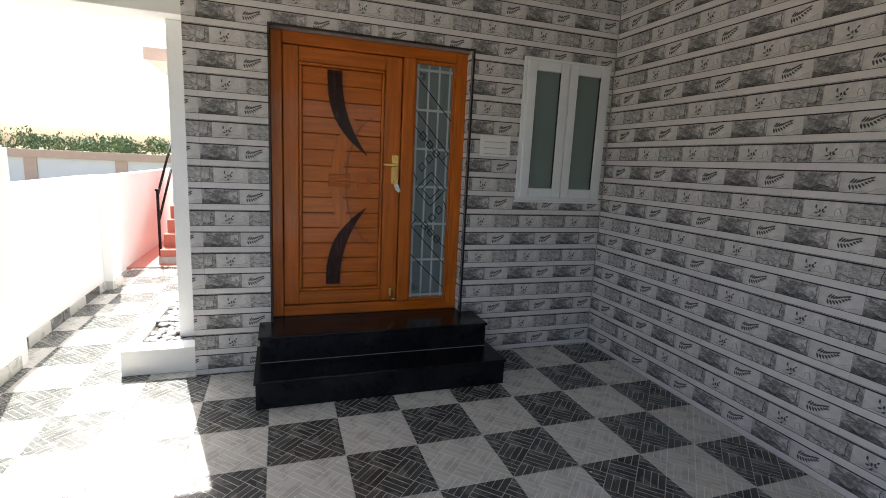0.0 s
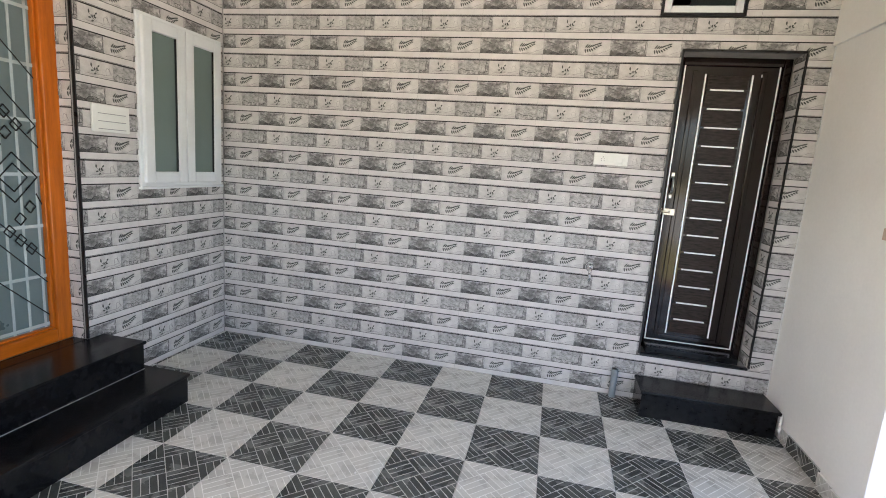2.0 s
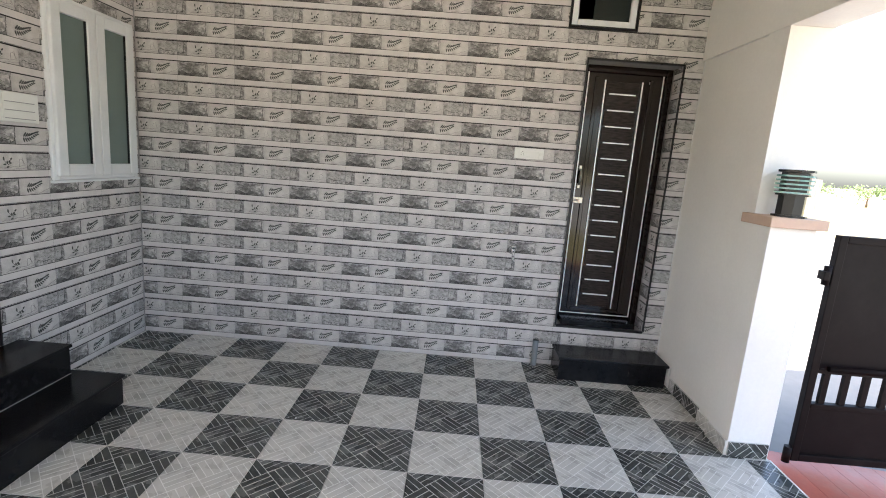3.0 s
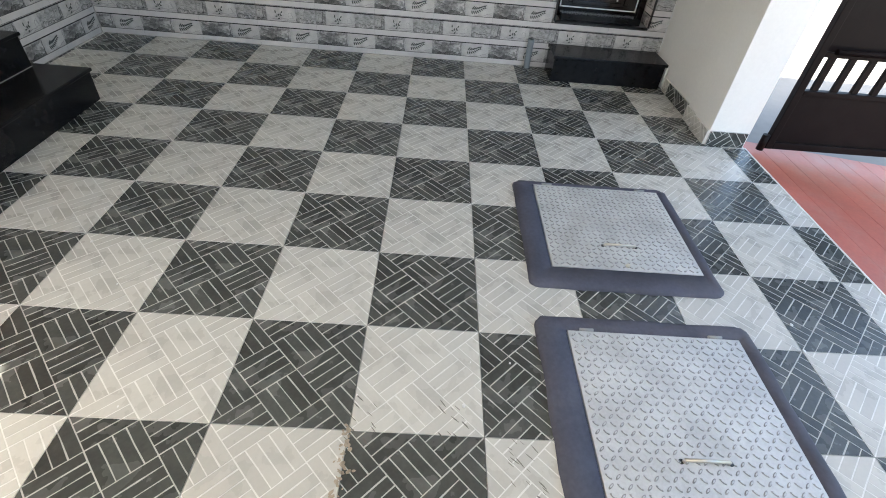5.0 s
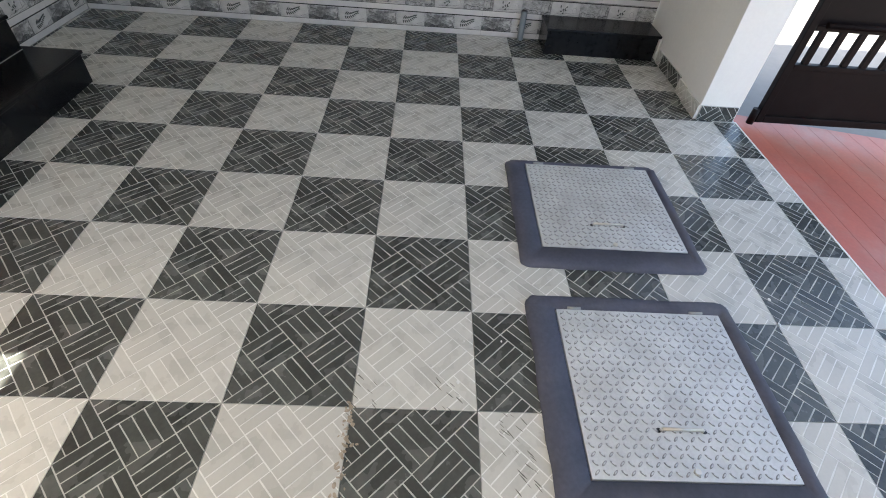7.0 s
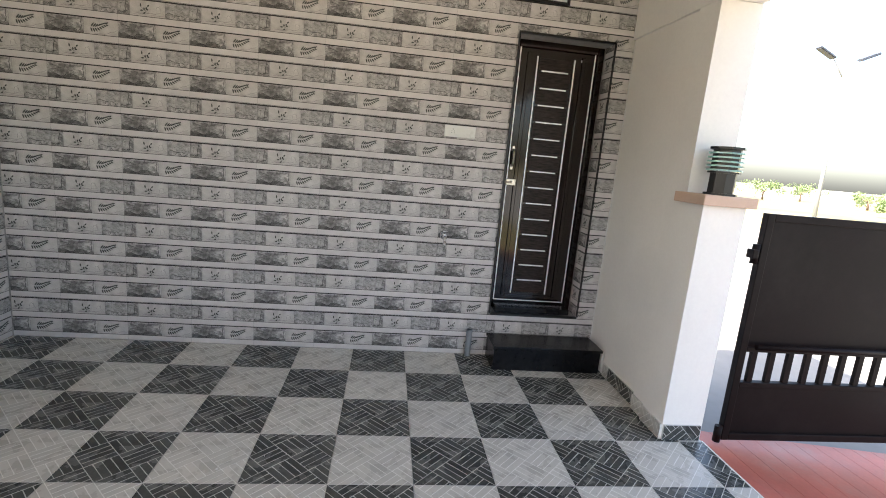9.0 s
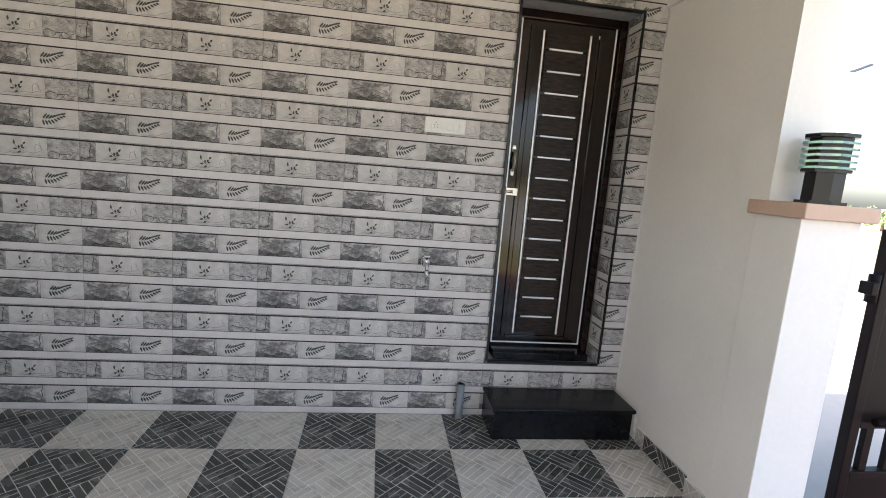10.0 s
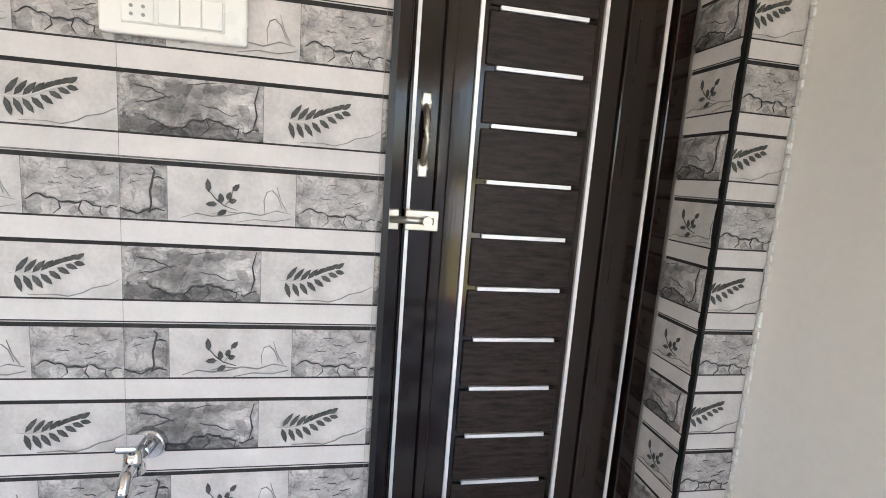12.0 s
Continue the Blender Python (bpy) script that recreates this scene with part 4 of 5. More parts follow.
# ---- distance behind the passage ----
fw = thing("boundary_wall", (-8, 22, -0.32), "far boundary wall with peach posts, coping and pale panels", "wall", kind="structure")
for i in range(13):
    x = -26 + 2.9 * i
    part("panel", boxed(x + 0.2, x + 2.695, 22.05, 22.2, -0.32, 1.12), [WHITE], fw)
    part("post", boxed(x - 0.2, x + 0.195, 22.0, 22.25, -0.32, 1.125), [PEACH], fw)
part("coping", boxed(-26.2, 11.9, 21.97, 22.28, 1.126, 1.42), [PEACH], fw)


def tree(x, y, h, spread, seed, lab):
    rnd = random.Random(seed)
    th = thing("tree", (x, y, -0.32), lab, "tree", "far trees")
    bm = bmesh.new()
    cyl(bm, (x, y, -0.32), (x + 0.1, y, h * 0.55), 0.16, 0.08, n=8)
    tips = []
    for i in range(6):
        a = rnd.uniform(0, 6.28)
        q = (x + spread * 0.6 * math.cos(a), y + spread * 0.6 * math.sin(a), h * rnd.uniform(0.6, 0.9))
        cyl(bm, (x + 0.08, y, h * rnd.uniform(0.25, 0.5)), q, 0.06, 0.02, n=6)
        tips.append(q)
    part("trunk", bm, [BARK], th)
    bm = bmesh.new()
    blobs = tips + [(x + rnd.uniform(-1, 1) * spread, y + rnd.uniform(-1, 1) * spread, h * rnd.uniform(0.3, 0.9)) for _ in range(12)]
    for bx, by, bz in blobs:
        rad = spread * rnd.uniform(0.22, 0.42)
        for _ in range(70):
            d = Vector((rnd.gauss(0, 1), rnd.gauss(0, 1), rnd.gauss(0, 0.7))).normalized() * rad * rnd.uniform(0.4, 1.0)
            c = Vector((bx, by, bz)) + d
            s = rnd.uniform(0.09, 0.2)
            e = Euler((rnd.uniform(0, 3), rnd.uniform(0, 3), rnd.uniform(0, 6))).to_matrix()
            bm.faces.new([bm.verts.new(c + e @ Vector(p)) for p in ((-s, 0, 0), (0, -s * .5, s * .15), (s, 0, 0), (0, s * .5, s * .15))])
    part("crown", bm, [LEAF], th)


for i, (x, y, h, s) in enumerate(((-25, 60, 2.9, 3.2), (-21, 62, 2.5, 3.0), (-17, 61, 2.2, 2.8), (-13.5, 58, 2.9, 2.8), (-10.5, 60, 2.5, 2.6), (-30, 64, 2.8, 3.4), (-19.5, 66, 2.7, 3))):
    tree(x, y, h, s, 20 + i, "low spreading green tree beyond the boundary wall")
for i, (x, y, h, s) in enumerate(((70, -58, 2.4, 2.6), (78, -72, 2.6, 2.8), (60, -66, 2.0, 2.2), (84, -60, 2.4, 3.2), (40, -47, 1.7, 1.4))):
    tree(x, y, h, s, 40 + i, "low green tree at the far edge of the field")

# ---- distance beyond the gate ----
lp = thing("street_lamp", (18, -17.3, -0.32), "tall grey street lamp with two arms", "street lamp")
bm = bmesh.new()
cyl(bm, (18, -17.3, -0.32), (18, -17.1, 6.3), 0.09, 0.05, n=12)
part("pole", bm, [POLE], lp)
for s, dz in ((1, 0.0), (-1, 0.05)):
    bm = bmesh.new()
    cyl(bm, (18, -17.1, 6.2), (18, -17.1 + s * 0.55, 6.85 + dz), 0.03, n=8)
    part("arm", bm, [POLE], lp)
    bm = bmesh.new()
    r = bmesh.ops.create_cube(bm, size=1, matrix=Matrix.Translation((18, -17.1 + s * 0.98, 7.08 + dz)) @ Matrix.Rotation(s * radians(24), 4, "X") @ Matrix.Diagonal((0.3, 0.85, 0.1, 1)))
    bmesh.ops.bevel(bm, geom=bm.edges[:], offset=0.03, segments=2, affect="EDGES")
    part("lamp_head", bm, [LAMP_HEAD], lp, "dark lamp housing")
solo("wall_far", boxed(95, 96, -170, 20, -0.32, 2.2), [WHITE], "long pale boundary wall across the field", "wall", "structure")
fn = thing("timber_fence", (46, -31.5, -0.32), "grey upright board fence across the field", "fence")
for i in range(14):
    y = -30.2 - 0.24 * i
    part("board", boxed(46, 46.06, y - 0.21, y, -0.32, 2.6), [FENCE], fn)
hs = thing("far_house", (62, -36, -0.32), "small pink painted house across the field", "house")
part("wall", boxed(60, 66, -38.5, -33.5, -0.32, 4.6), [BRICK_RED], hs)
part("roof", boxed(59.6, 66.4, -38.9, -33.1, 4.601, 4.9), [WHITE], hs)
for y in (-37.2, -35.0):
    w = part("window", boxed(59.95, 60.02, y - 0.5, y + 0.5, 1.2, 2.5), [DARK_GLASS], hs)
    part("sill", boxed(59.88, 60.03, y - 0.6, y + 0.6, 1.08, 1.19), [WHITE], w)
solo("marker_post", boxed(44, 44.4, -37.3, -36.9, -0.32, 1.25, bevel=0.03), [GREY_MARK], "short grey marker post in the field", "post")

# ---- skirting along the side wall and pillar ----
sk = thing("baseboard", (2.2, -0.72, 0), "patterned tile skirting of alternating dark and pale pieces", "baseboard", kind="structure")
y, i = 3.6, 0
while y < 7.2:
    xw = -1.67 if y < 4.0 else -1.79
    part("tile", boxed(xw, xw + 0.012, y + 0.002, min(y + 0.398, 6.19 if y > 5.7 else 9), 0.001, 0.095, bevel=0.0015), [DARK_TILE if i % 2 else LIGHT_TILE], sk)
    y, i = y + 0.4, i + 1
    if y > 6.1:
        break
part("tile", boxed(-1.70, -1.688, 6.21, 6.49, 0.001, 0.095), [LIGHT_TILE], sk)
part("tile", boxed(-1.788, -1.702, 6.188, 6.199, 0.001, 0.095), [LIGHT_TILE], sk)


# ---- floor tiles ----
def clip(bm, x0, x1, y0, y1, a=0, b=1):
    for no, co in (((1, 0, 0), x1), ((-1, 0, 0), -x0)):
        bmesh.ops.bisect_plane(bm, geom=bm.verts[:] + bm.edges[:] + bm.faces[:], plane_co=Vector(no) * co, plane_no=no, clear_outer=True, dist=1e-6)
    for s, co in ((1, y1), (-1, -y0)):
        no = Vector((0, 0, 0))
        no[b] = s
        bmesh.ops.bisect_plane(bm, geom=bm.verts[:] + bm.edges[:] + bm.faces[:], plane_co=no * co, plane_no=no, clear_outer=True, dist=1e-6)


def floor_tile_mesh(dark, x0, x1, y0, y1):
    """A square parking tile: four-strip basket weave turned by 45 degrees, pale lines sunk between."""
    rnd = random.Random(3)
    bm = bmesh.new()
    B = 0.4 / math.sqrt(8)
    c = math.sqrt(0.5)
    for i in range(-2, 2):
        for j in range(-2, 2):
            for k in range(4):
                a0, a1 = i * B + 0.002, (i + 1) * B - 0.002
                b0 = j * B + B * k / 4 + 0.0018
                b1 = j * B + B * (k + 1) / 4 - 0.0018
                if (i + j) % 2:
                    a0, a1, b0, b1 = i * B + B * k / 4 + 0.0018, i * B + B * (k + 1) / 4 - 0.0018, j * B + 0.002, (j + 1) * B - 0.002
                w = [rnd.uniform(-0.0011, 0.0011) for _ in range(8)]
                if (i + j) % 2:
                    ring = [(a0 + w[0], b0), (a1 + w[1], b0), (a1 + w[2], (b0 + b1) / 2), (a1 + w[3], b1), (a0 + w[4], b1), (a0 + w[5], (b0 + b1) / 2)]
                else:
                    ring = [(a0, b0 + w[0]), ((a0 + a1) / 2, b0 + w[1]), (a1, b0 + w[2]), (a1, b1 + w[3]), ((a0 + a1) / 2, b1 + w[4]), (a0, b1 + w[5])]
                pts = [(0.2 + (p + q) * c, 0.2 + (p - q) * c) for p, q in ring][::-1]
                if all(x < 0 or x > 0.4 or y < 0 or y > 0.4 for x, y in pts) and not (0 < sum(x for x, y in pts) / 6 < 0.4 and 0 < sum(y for x, y in pts) / 6 < 0.4):
                    continue
                hi = [bm.verts.new((x, y, 0.0)) for x, y in pts]
                lo = [bm.verts.new((x, y, -0.0012)) for x, y in pts]
                bm.faces.new(hi)
                for t in range(6):
                    bm.faces.new((lo[t], lo[(t + 1) % 6], hi[(t + 1) % 6], hi[t])).material_index = 1
    g = 0.0012
    clip(bm, max(x0, g), min(x1, 0.4 - g), max(y0, g), min(y1, 0.4 - g))
    box(bm, max(x0, g), min(x1, 0.4 - g), max(y0, g), min(y1, 0.4 - g), -0.0115, -0.001, mi=1)
    return mesh_of("floor_tile", bm, [DARK_TILE, DARK_LINE] if dark else [LIGHT_TILE, LIGHT_LINE])


fl = thing("floor", (0.5, 1.5, -0.012), "chequered dark and pale patterned porch floor tiles", "floor", kind="structure")
cache = {}


def lay(i, j, x0=0.0, x1=0.4, y0=0.0, y1=0.4):
    key = ((i + j) % 2 == 0, round(x0, 3), round(x1, 3), round(y0, 3), round(y1, 3))
    if key not in cache:
        cache[key] = floor_tile_mesh(*key)
    ob = new("tile", cache[key])
    ob.parent = fl
    ob.matrix_parent_inverse = Matrix.Translation(-Vector(fl.location))
    ob.location = (0.4 * i, 0.4 * j, 0)


for i in range(-5, 7):
    for j in range(-3, 19):
        if j >= 9 and i > -2:
            continue
        x0 = 0.33 if i == -5 else 0.0
        if i == -5 and j >= 10:
            x0 = 0.205
        x1 = 0.38 if i == 6 else 0.4
        if i == -2 and j >= 9:
            x1 = 0.30
        lay(i, j, x0, x1, 0.25 if j == -3 else 0.0, 0.4)
for i in range(-1, 7):
    lay(i, 9, 0.0, 0.4 if i < 6 else 0.38, 0.0, 0.02)


# patterned skirting pieces on the side wall and the gate pillar
for dark, length, place, turn in ((False, 0.083, (2.483, -0.7215, 0.001), 180), (True, 0.394, (2.397, -0.7215, 0.001), 180), (False, 0.148, (2.0, -0.7025, 0.001), 180), (False, 0.222, (1.8485, -0.6895, 0.001), 180), (True, 0.236, (1.6255, -0.695, 0.001), -90)):
    ob = new("tile", floor_tile_mesh(dark, 0.0, length, 0.0, 0.095))
    ob.parent = sk
    ob.matrix_parent_inverse = Matrix.Translation(-Vector(sk.location))
    ob.matrix_basis = Matrix.Translation(place) @ Matrix.Rotation(radians(turn), 4, "Z") @ Matrix.Translation((0, -0.0116, 0)) @ Matrix.Rotation(radians(90), 4, "X")


# ---- wall tiles ----
P, Q = 0.4465, 0.297


def ledge(u, v0, v1, seed):
    """Height of the broken ledge along a hewn stone."""
    return v0 + (v1 - v0) * (0.25 + 0.2 * noise.noise(Vector((u * 17, seed, 5))) + 0.09 * noise.noise(Vector((u * 70, seed, 9))))


def patch(bm, u0, u1, v0, v1, rough, mi, seed, nx, nz, low=None):
    """A raised block with a hewn face; low is the print under its ledge, its shade in the colour."""
    g, gu = 0.0012, 0.0003
    rows = []
    for j in range(nz + 1):
        r = []
        for i in range(nx + 1):
            u, vv = u0 + gu + (u1 - u0 - 2 * gu) * i / nx, v0 + g + (v1 - v0 - 2 * g) * j / nz
            edge = i in (0, nx) or j in (0, nz)
            q = Vector((u * 17 + seed, vv * 26, seed))
            ridge = 0.55 - 1.6 * abs(noise.noise(q)) + 0.5 * noise.noise(q * 2.9) + 0.4 * noise.noise(q * 6.5)
            h = 0.0062 if edge else 0.0085 + rough * ridge
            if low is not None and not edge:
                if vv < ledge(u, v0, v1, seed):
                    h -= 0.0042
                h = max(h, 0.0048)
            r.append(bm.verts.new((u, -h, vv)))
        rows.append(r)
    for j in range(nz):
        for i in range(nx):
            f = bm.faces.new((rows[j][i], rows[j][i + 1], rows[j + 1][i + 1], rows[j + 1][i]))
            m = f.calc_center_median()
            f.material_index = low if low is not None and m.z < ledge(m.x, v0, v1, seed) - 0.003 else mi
            f.smooth = rough < 0.002


def ribbon(bm, pts, w, mi, d=0.0127):
    """A thin printed line whose ends taper."""
    n = len(pts) - 1
    for i in range(n):
        a, b = Vector(pts[i]), Vector(pts[i + 1])
        t = (b - a).normalized()
        k0 = w * (0.45 + 0.55 * math.sin(math.pi * i / n)) / 2
        k1 = w * (0.45 + 0.55 * math.sin(math.pi * (i + 1) / n)) / 2
        flat(bm, [(a.x + t.y * k0, a.y - t.x * k0), (b.x + t.y * k1, b.y - t.x * k1), (b.x - t.y * k1, b.y + t.x * k1), (a.x - t.y * k0, a.y + t.x * k0)], d, mi)


def crack_ledge(bm, u0, u1, v0, v1, seed, thick):
    """Dark undercut of the ledge in stretches of uneven weight."""
    u = u0
    rnd = random.Random(int(seed * 10))
    while u < u1 - 0.008:
        ln = min(rnd.uniform(0.025, 0.06), u1 - u)
        k = max(int(ln / 0.005), 2)
        ribbon(bm, [(u + ln * i / k, ledge(u + ln * i / k, v0, v1, seed) - 0.0015) for i in range(k + 1)], thick * rnd.uniform(0.6, 1.4), 7)
        if rnd.random() < 0.5:
            e = u + ln
            z = ledge(e, v0, v1, seed)
            ribbon(bm, [(e, z), (e + rnd.uniform(-0.006, 0.006), (z + v0) / 2), (e + rnd.uniform(-0.01, 0.004), v0 + 0.004)], thick * 0.6, 7)
        u += ln + rnd.uniform(-0.004, 0.006)


def crack(bm, u0, u1, v, seed, w=0.0013, slope=0.0):
    """A thin broken line across a hewn stone."""
    rnd = random.Random(seed)
    pts, u, y = [(u0, v)], u0, v
    while u < u1:
        u, y = u + rnd.uniform(0.005, 0.012), y + rnd.uniform(-0.004, 0.004) + slope * 0.008
        pts.append((u, y))
    ribbon(bm, pts, w, 7)


def flat(bm, pts, d, mi):
    """A thin raised print: front face and rim."""
    hi = [bm.verts.new((u, -d, w)) for u, w in pts]
    lo = [bm.verts.new((u, -d + 0.0015, w)) for u, w in pts]
    fs = [bm.faces.new(hi)] + [bm.faces.new((lo[k], lo[(k + 1) % len(pts)], hi[(k + 1) % len(pts)], hi[k])) for k in range(len(pts))]
    for f in fs:
        f.material_index = mi


def leaflet(bm, u, v, ang, ln, wd, d, mi):
    c, s = math.cos(ang), math.sin(ang)
    prof = ((0, 0), (0.3, -0.5), (0.7, -0.42), (1, 0), (0.7, 0.42), (0.3, 0.5))
    flat(bm, [(u + a * ln * c - b * wd * s, v + a * ln * s + b * wd * c) for a, b in prof], d, mi)


def wall_tile_mesh(x0, x1, z0, z1):
    bm = bmesh.new()
    # backing with the dark course lines; the strips' shadow is in their colour
    box(bm, 0.0004, P - 0.0004, -0.0035, 0, 0.0004, Q - 0.0004, mi=3)
    # strips
    for a, b in ((-0.004, 0.040), (0.1458, 0.187), (0.2928, Q + 0.004)):
        patch(bm, 0.0, P, max(a, 0), min(b, Q), 0.0004, 2, 1, 4, 2)
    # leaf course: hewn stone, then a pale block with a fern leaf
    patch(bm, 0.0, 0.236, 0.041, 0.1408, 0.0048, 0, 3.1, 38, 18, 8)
    crack_ledge(bm, 0.045, 0.226, 0.041, 0.1408, 3.1, 0.0034)
    crack(bm, 0.026, 0.075, 0.122, 5, 0.0022, -0.55)
    crack(bm, 0.03, 0.08, 0.092, 6, 0.0022, 0.1)
    crack(bm, 0.13, 0.185, 0.098, 16, 0.0016, -0.2)
    crack(bm, 0.11, 0.15, 0.126, 18, 0.0012, 0.3)
    ribbon(bm, [(0.229, 0.138), (0.222, 0.11), (0.226, 0.085), (0.219, 0.06)], 0.0026, 7)
    patch(bm, 0.236, P, 0.041, 0.1408, 0.0012, 1, 7.7, 8, 4)
    ribbon(bm, [(0.30, 0.047), (0.34, 0.049), (0.362, 0.046), (0.385, 0.053), (0.40, 0.062), (0.425, 0.068), (0.445, 0.079)], 0.0018, 9, 0.0112)
    # flower course: end of a stone, pale block with a sprig, then stone
    patch(bm, 0.0, 0.076, 0.188, 0.2868, 0.0034, 6, 11.3, 13, 18, 0)
    crack_ledge(bm, 0.002, 0.05, 0.188, 0.2868, 11.3, 0.0028)
    ribbon(bm, [(0.052, 0.282), (0.058, 0.276), (0.055, 0.262), (0.05, 0.24), (0.052, 0.218), (0.048, 0.202)], 0.0034, 7)
    ribbon(bm, [(0.055, 0.262), (0.063, 0.266), (0.073, 0.262)], 0.0024, 7)
    flat(bm, [(0.053, 0.214), (0.073, 0.214), (0.073, 0.262), (0.056, 0.262)], 0.0120, 0)
    ribbon(bm, [(0.046, 0.204), (0.06, 0.21), (0.074, 0.206)], 0.003, 7)
    patch(bm, 0.076, 0.296, 0.188, 0.2868, 0.0012, 1, 17.2, 8, 4)
    patch(bm, 0.296, P, 0.188, 0.2868, 0.0034, 6, 21.9, 24, 18, 0)
    crack_ledge(bm, 0.304, 0.444, 0.188, 0.2868, 21.9, 0.0028)
    for k, (u, v) in enumerate(((0.34, 0.245), (0.375, 0.258), (0.40, 0.24), (0.355, 0.27), (0.42, 0.262), (0.385, 0.228), (0.015, 0.25), (0.025, 0.27))):
        crack(bm, u, u + 0.016, v, 30 + k, 0.0011)
    # fern: an arched pale stem between two rows of leaflets
    d = 0.0112

    def stem_at(q):
        return 0.274 + 0.110 * q, 0.083 + 0.004 * math.sin(q * 6.3 + 2.6) + 0.027 * max(q, 0) ** 1.3
    for k in range(8):
        q = 0.05 + 0.118 * k
        pu, pv = stem_at(q)
        ln = 0.034 - 0.0020 * k
        leaflet(bm, pu + 0.003, pv + 0.0025, radians(54 - 2.5 * k), ln, 0.0086, d, 4)
        leaflet(bm, pu + 0.002, pv - 0.0025, radians(-74 + 9 * k), ln * 0.9, 0.0092, d, 4)
    ribbon(bm, [stem_at(k / 10 - 0.05) for k in range(12)], 0.0030, 5, d + 0.0006)
    # sprig with leaves, an arch and chipped lower edge
    for u, vv, a, ln in ((0.146, 0.244, 95, 0.024), (0.168, 0.226, 100, 0.018), (0.186, 0.248, 50, 0.018), (0.178, 0.232, 75, 0.015), (0.160, 0.224, 185, 0.020), (0.176, 0.214, 215, 0.020), (0.18, 0.228, 20, 0.014)):
        leaflet(bm, u, vv, radians(a), ln, 0.0095, d, 4)
    for pts, w in (([(0.147, 0.246), (0.158, 0.232), (0.172, 0.221), (0.194, 0.214)], 0.0014), ([(0.172, 0.221), (0.183, 0.235), (0.187, 0.252)], 0.0012)):
        ribbon(bm, pts, w, 4, d + 0.0002)
    for pts, w in (([(0.242, 0.212), (0.24, 0.235), (0.245, 0.25), (0.254, 0.254), (0.264, 0.244), (0.272, 0.222)], 0.0014), ([(0.262, 0.262), (0.27, 0.235), (0.281, 0.216)], 0.0012),
                   ([(0.10, 0.196), (0.125, 0.205), (0.15, 0.201), (0.175, 0.203), (0.205, 0.211), (0.235, 0.207), (0.262, 0.217), (0.288, 0.212)], 0.0020), ([(0.19, 0.192), (0.225, 0.199), (0.26, 0.197), (0.29, 0.204)], 0.0016), ([(0.15, 0.205), (0.17, 0.211), (0.20, 0.209)], 0.0014)):
        ribbon(bm, pts, w, 9, d)
    if x0 > 0.0005 or x1 < P - 0.0005 or z0 > 0.0005 or z1 < Q - 0.0005:
        clip(bm, x0, x1, z0, z1, 0, 2)
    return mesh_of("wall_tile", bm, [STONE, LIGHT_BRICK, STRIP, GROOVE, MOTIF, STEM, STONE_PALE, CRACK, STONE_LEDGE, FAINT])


tiles = {}


def tile_wall(parent, origin, turn, phase, u0, u1, z0, z1, holes=()):
    """Tiles a wall: origin at u = 0 on the floor, turned about z; phase is a joint's place; holes are (u0, u1, z0, z1)."""
    rot = Matrix.Translation(origin) @ Matrix.Rotation(radians(turn), 4, "Z")
    for k in range(math.floor((u0 - phase) / P), math.ceil((u1 - phase) / P)):
        for r in range(math.floor(z0 / Q), math.ceil(z1 / Q)):
            a, b = max(u0 - phase - k * P, 0), min(u1 - phase - k * P, P)
            c, d = max(z0 - r * Q, 0), min(z1 - r * Q, Q)
            pieces = [(a, b, c, d)]
            for h in holes:
                h0, h1, h2, h3 = h[0] - phase - k * P, h[1] - phase - k * P, h[2] - r * Q, h[3] - r * Q
                nxt = []
                for a, b, c, d in pieces:
                    if h0 >= b or h1 <= a or h2 >= d or h3 <= c:
                        nxt.append((a, b, c, d))
                        continue
                    if h0 > a:
                        nxt.append((a, h0, c, d))
                    if h1 < b:
                        nxt.append((h1, b, c, d))
                    m0, m1 = max(a, h0), min(b, h1)
                    if h2 > c:
                        nxt.append((m0, m1, c, h2))
                    if h3 < d:
                        nxt.append((m0, m1, h3, d))
                pieces = nxt
            for a, b, c, d in pieces:
                if b - a < 0.004 or d - c < 0.004:
                    continue
                key = (round(a, 3), round(b, 3), round(c, 3), round(d, 3))
                if key not in tiles:
                    tiles[key] = wall_tile_mesh(*key)
                ob = new("tile", tiles[key])
                ob.parent = parent
                ob.matrix_basis = rot @ Matrix.Translation((phase + k * P, 0, r * Q))


# entrance wall, on both sides of the door and above
tile_wall(wall_front, (0, FY, 0), 0, -0.421, -0.5, 0.75, 0.0, TOP, [(DOOR[0] - 0.011, 0.8, 0.0, DOOR[3] + 0.012)])
tile_wall(wall_front, (0, FY, 0), 0, 1.463, 0.75, 2.778, 0.0, TOP, [(0.7, DOOR[1] + 0.011, 0.0, DOOR[3] + 0.012)])
# reveal of the main door
tile_wall(wall_front, (DOOR[1] + 0.0005, FY + 0.005, 0), -90, -0.3, -0.088, 0.0, DOOR[2] + 0.002, DOOR[3])
# back wall; u runs towards the gate
tile_wall(wall_back, (BX, 0, 0), -90, -1.060, -3.617, 0.720, 0.0, TOP, [(-SIDE[1] - 0.007, -SIDE[0] + 0.005, SIDE[2] - 0.011, SIDE[3] + 0.011), (-VENT[1], -VENT[0], VENT[2], VENT[3])])
# reveal of the side door
tile_wall(wall_back, (0, SIDE[0] + 0.0005, 0), 180, 0.10, -2.93, -2.782, SIDE[2] + 0.003, SIDE[3])

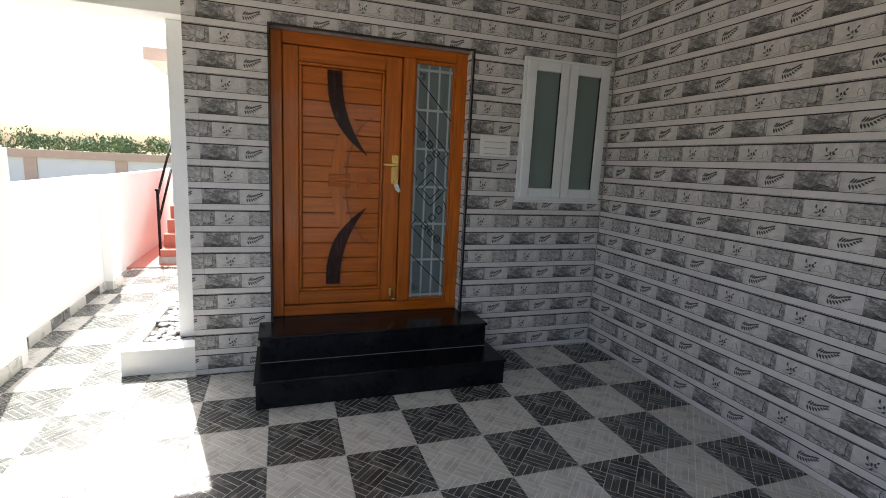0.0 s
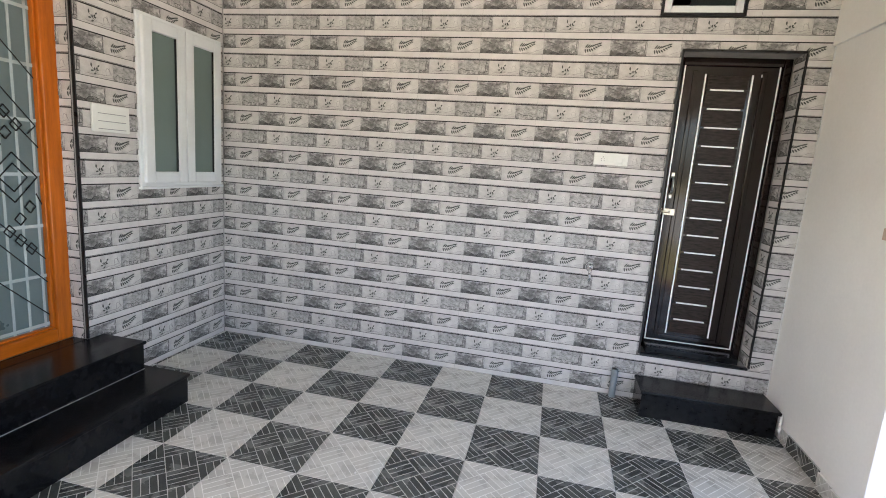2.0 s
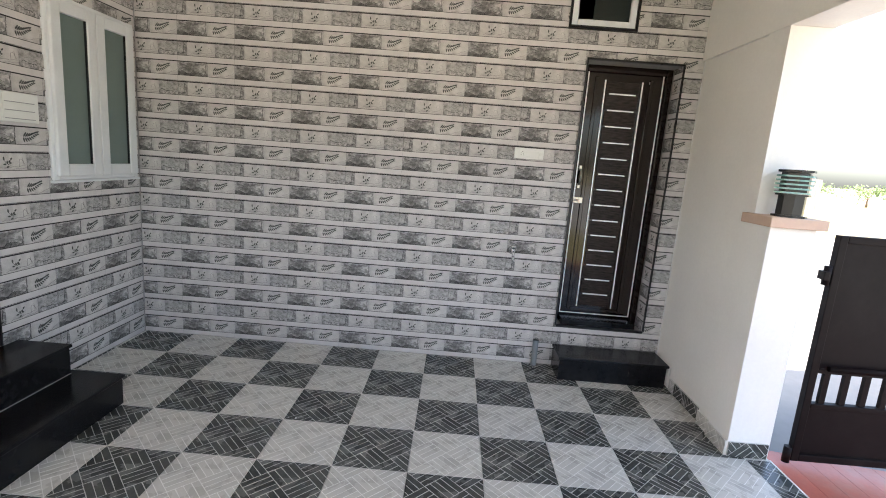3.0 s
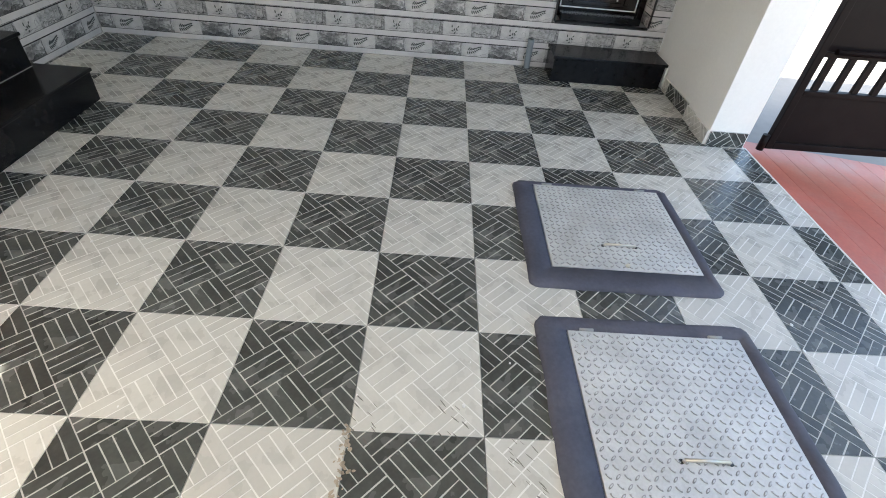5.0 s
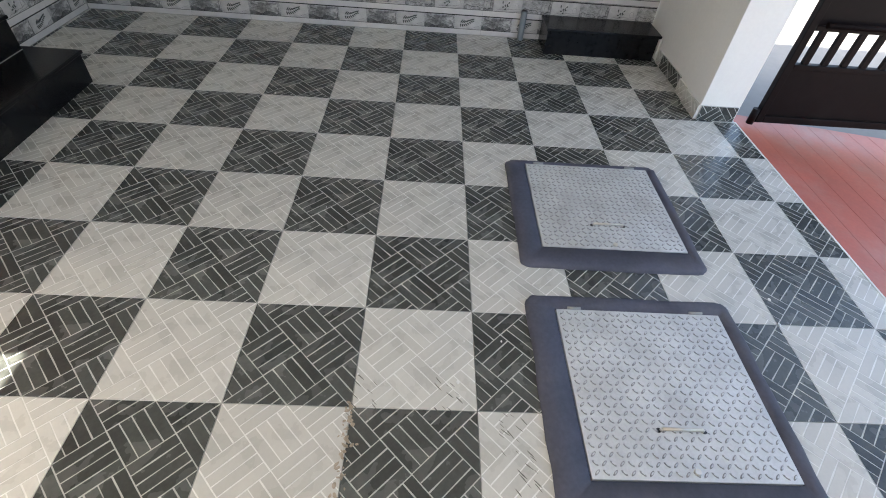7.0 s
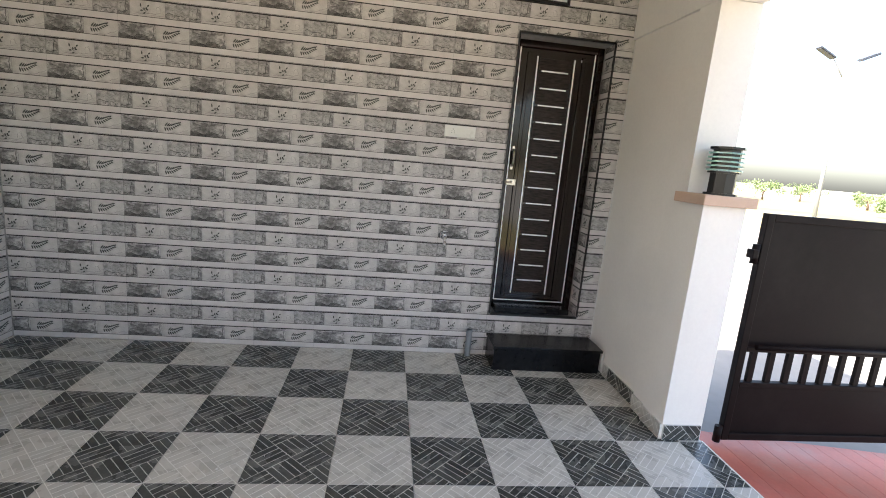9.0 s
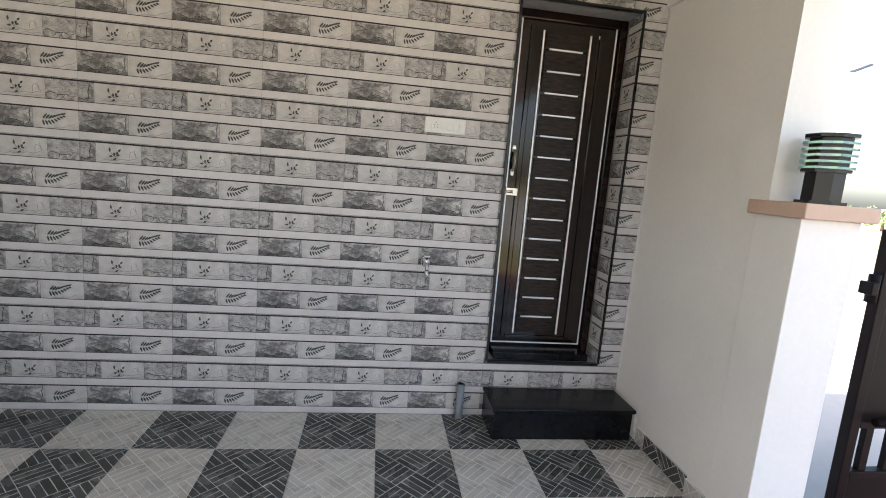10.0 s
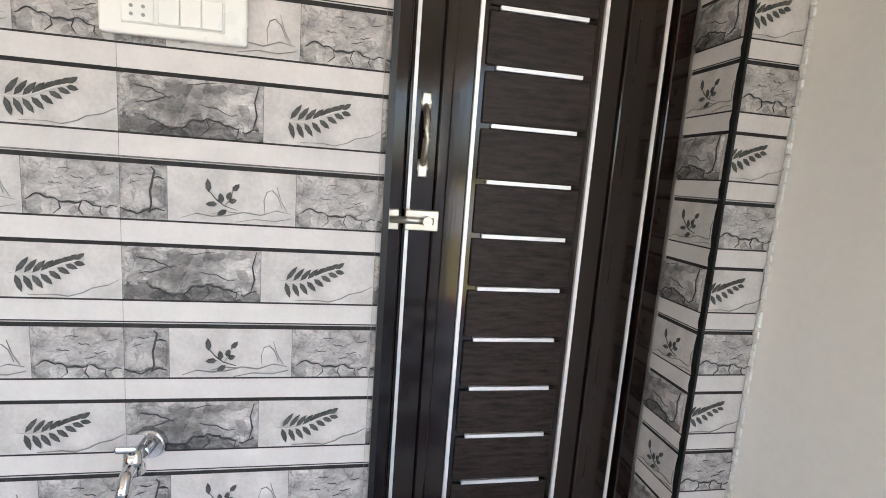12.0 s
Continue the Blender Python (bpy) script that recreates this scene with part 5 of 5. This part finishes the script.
# ---- small marks ----
rnd = random.Random(12)
bm = bmesh.new()
for i in range(170):
    z = 0.2 + 2.3 * i / 170 + rnd.uniform(-0.006, 0.006)
    k = rnd.uniform(0.003, 0.008)
    box(bm, 2.772 - k * 0.6, 2.7795, -0.7215, -0.7215 + k, z - k, z + k * 1.3, bevel=0.0015, seg=1)
solo("plaster_bead", bm, [WHITE], "ragged white plaster bead where tiles meet the cream wall", "plaster", "stuff")
bm = bmesh.new()
spots = [(0.127, -0.429), (-0.001, -0.406), (1.30, 1.72), (1.62, 1.93), (0.9, 1.45), (0.35, 2.35), (2.1, 1.1), (-0.3, 0.86)] + [(rnd.uniform(-0.7, 2.6), rnd.uniform(-0.7, 2.8)) for _ in range(34)]
for k, (px, py) in enumerate(spots):
    if -0.72 < px < 1.04 and -0.23 < py < 0.6:
        continue
    r = rnd.uniform(0.002, 0.0045) if k > 7 else 0.007
    bmesh.ops.create_icosphere(bm, subdivisions=1, radius=r, matrix=Matrix.Translation((px, py, r * 0.35)) @ Matrix.Diagonal((1.3, 0.9, 0.45, 1)))
solo("plaster_crumbs", bm, [WHITE], "scattered white plaster crumbs on the floor tiles", "crumbs", "stuff")

# cement smears and scuffs along the tile joints
smear = [bmesh.new(), bmesh.new()]
for k in range(150):
    x, y, w, ang, which = rnd.uniform(-0.80, -0.38), 1.2 + rnd.gauss(0.004, 0.011), rnd.uniform(0.003, 0.012), rnd.uniform(0, 6.3), 0
    if k > 85:
        cx, cy = ((-0.365, 0.90), (-0.47, 0.69), (-0.60, 0.66), (-0.76, -0.03), (-0.36, 1.17))[k % 5]
        x, y, w, ang, which = cx + rnd.uniform(-0.07, 0.07), cy + rnd.uniform(-0.045, 0.045), rnd.uniform(0.008, 0.024), radians(45) + rnd.uniform(-0.15, 0.15), 1
    h = w * (rnd.uniform(0.4, 0.8) if which == 0 else 0.1)
    ca, sa = math.cos(ang), math.sin(ang)
    ring = [(w * math.cos(a) * rnd.uniform(0.6, 1), h * math.sin(a) * rnd.uniform(0.6, 1)) for a in np.linspace(0, 5.4, 7)]
    smear[which].faces.new([smear[which].verts.new((x + p * ca - q * sa, y + p * sa + q * ca, 0.0006 + 0.000002 * k)) for p, q in ring])
solo("cement_smears", smear[0], [mat("brown_cement_smear", (0.34, 0.28, 0.21), 0.9, scale=60, vary=0.4)], "dried brown cement smears along a tile joint", "cement", "stuff")
solo("scuff_marks", smear[1], [mat("dark_scuff", (0.13, 0.12, 0.105), 0.8, scale=60, vary=0.4)], "short dark scuff marks in the tile grooves", "scuffs", "stuff")
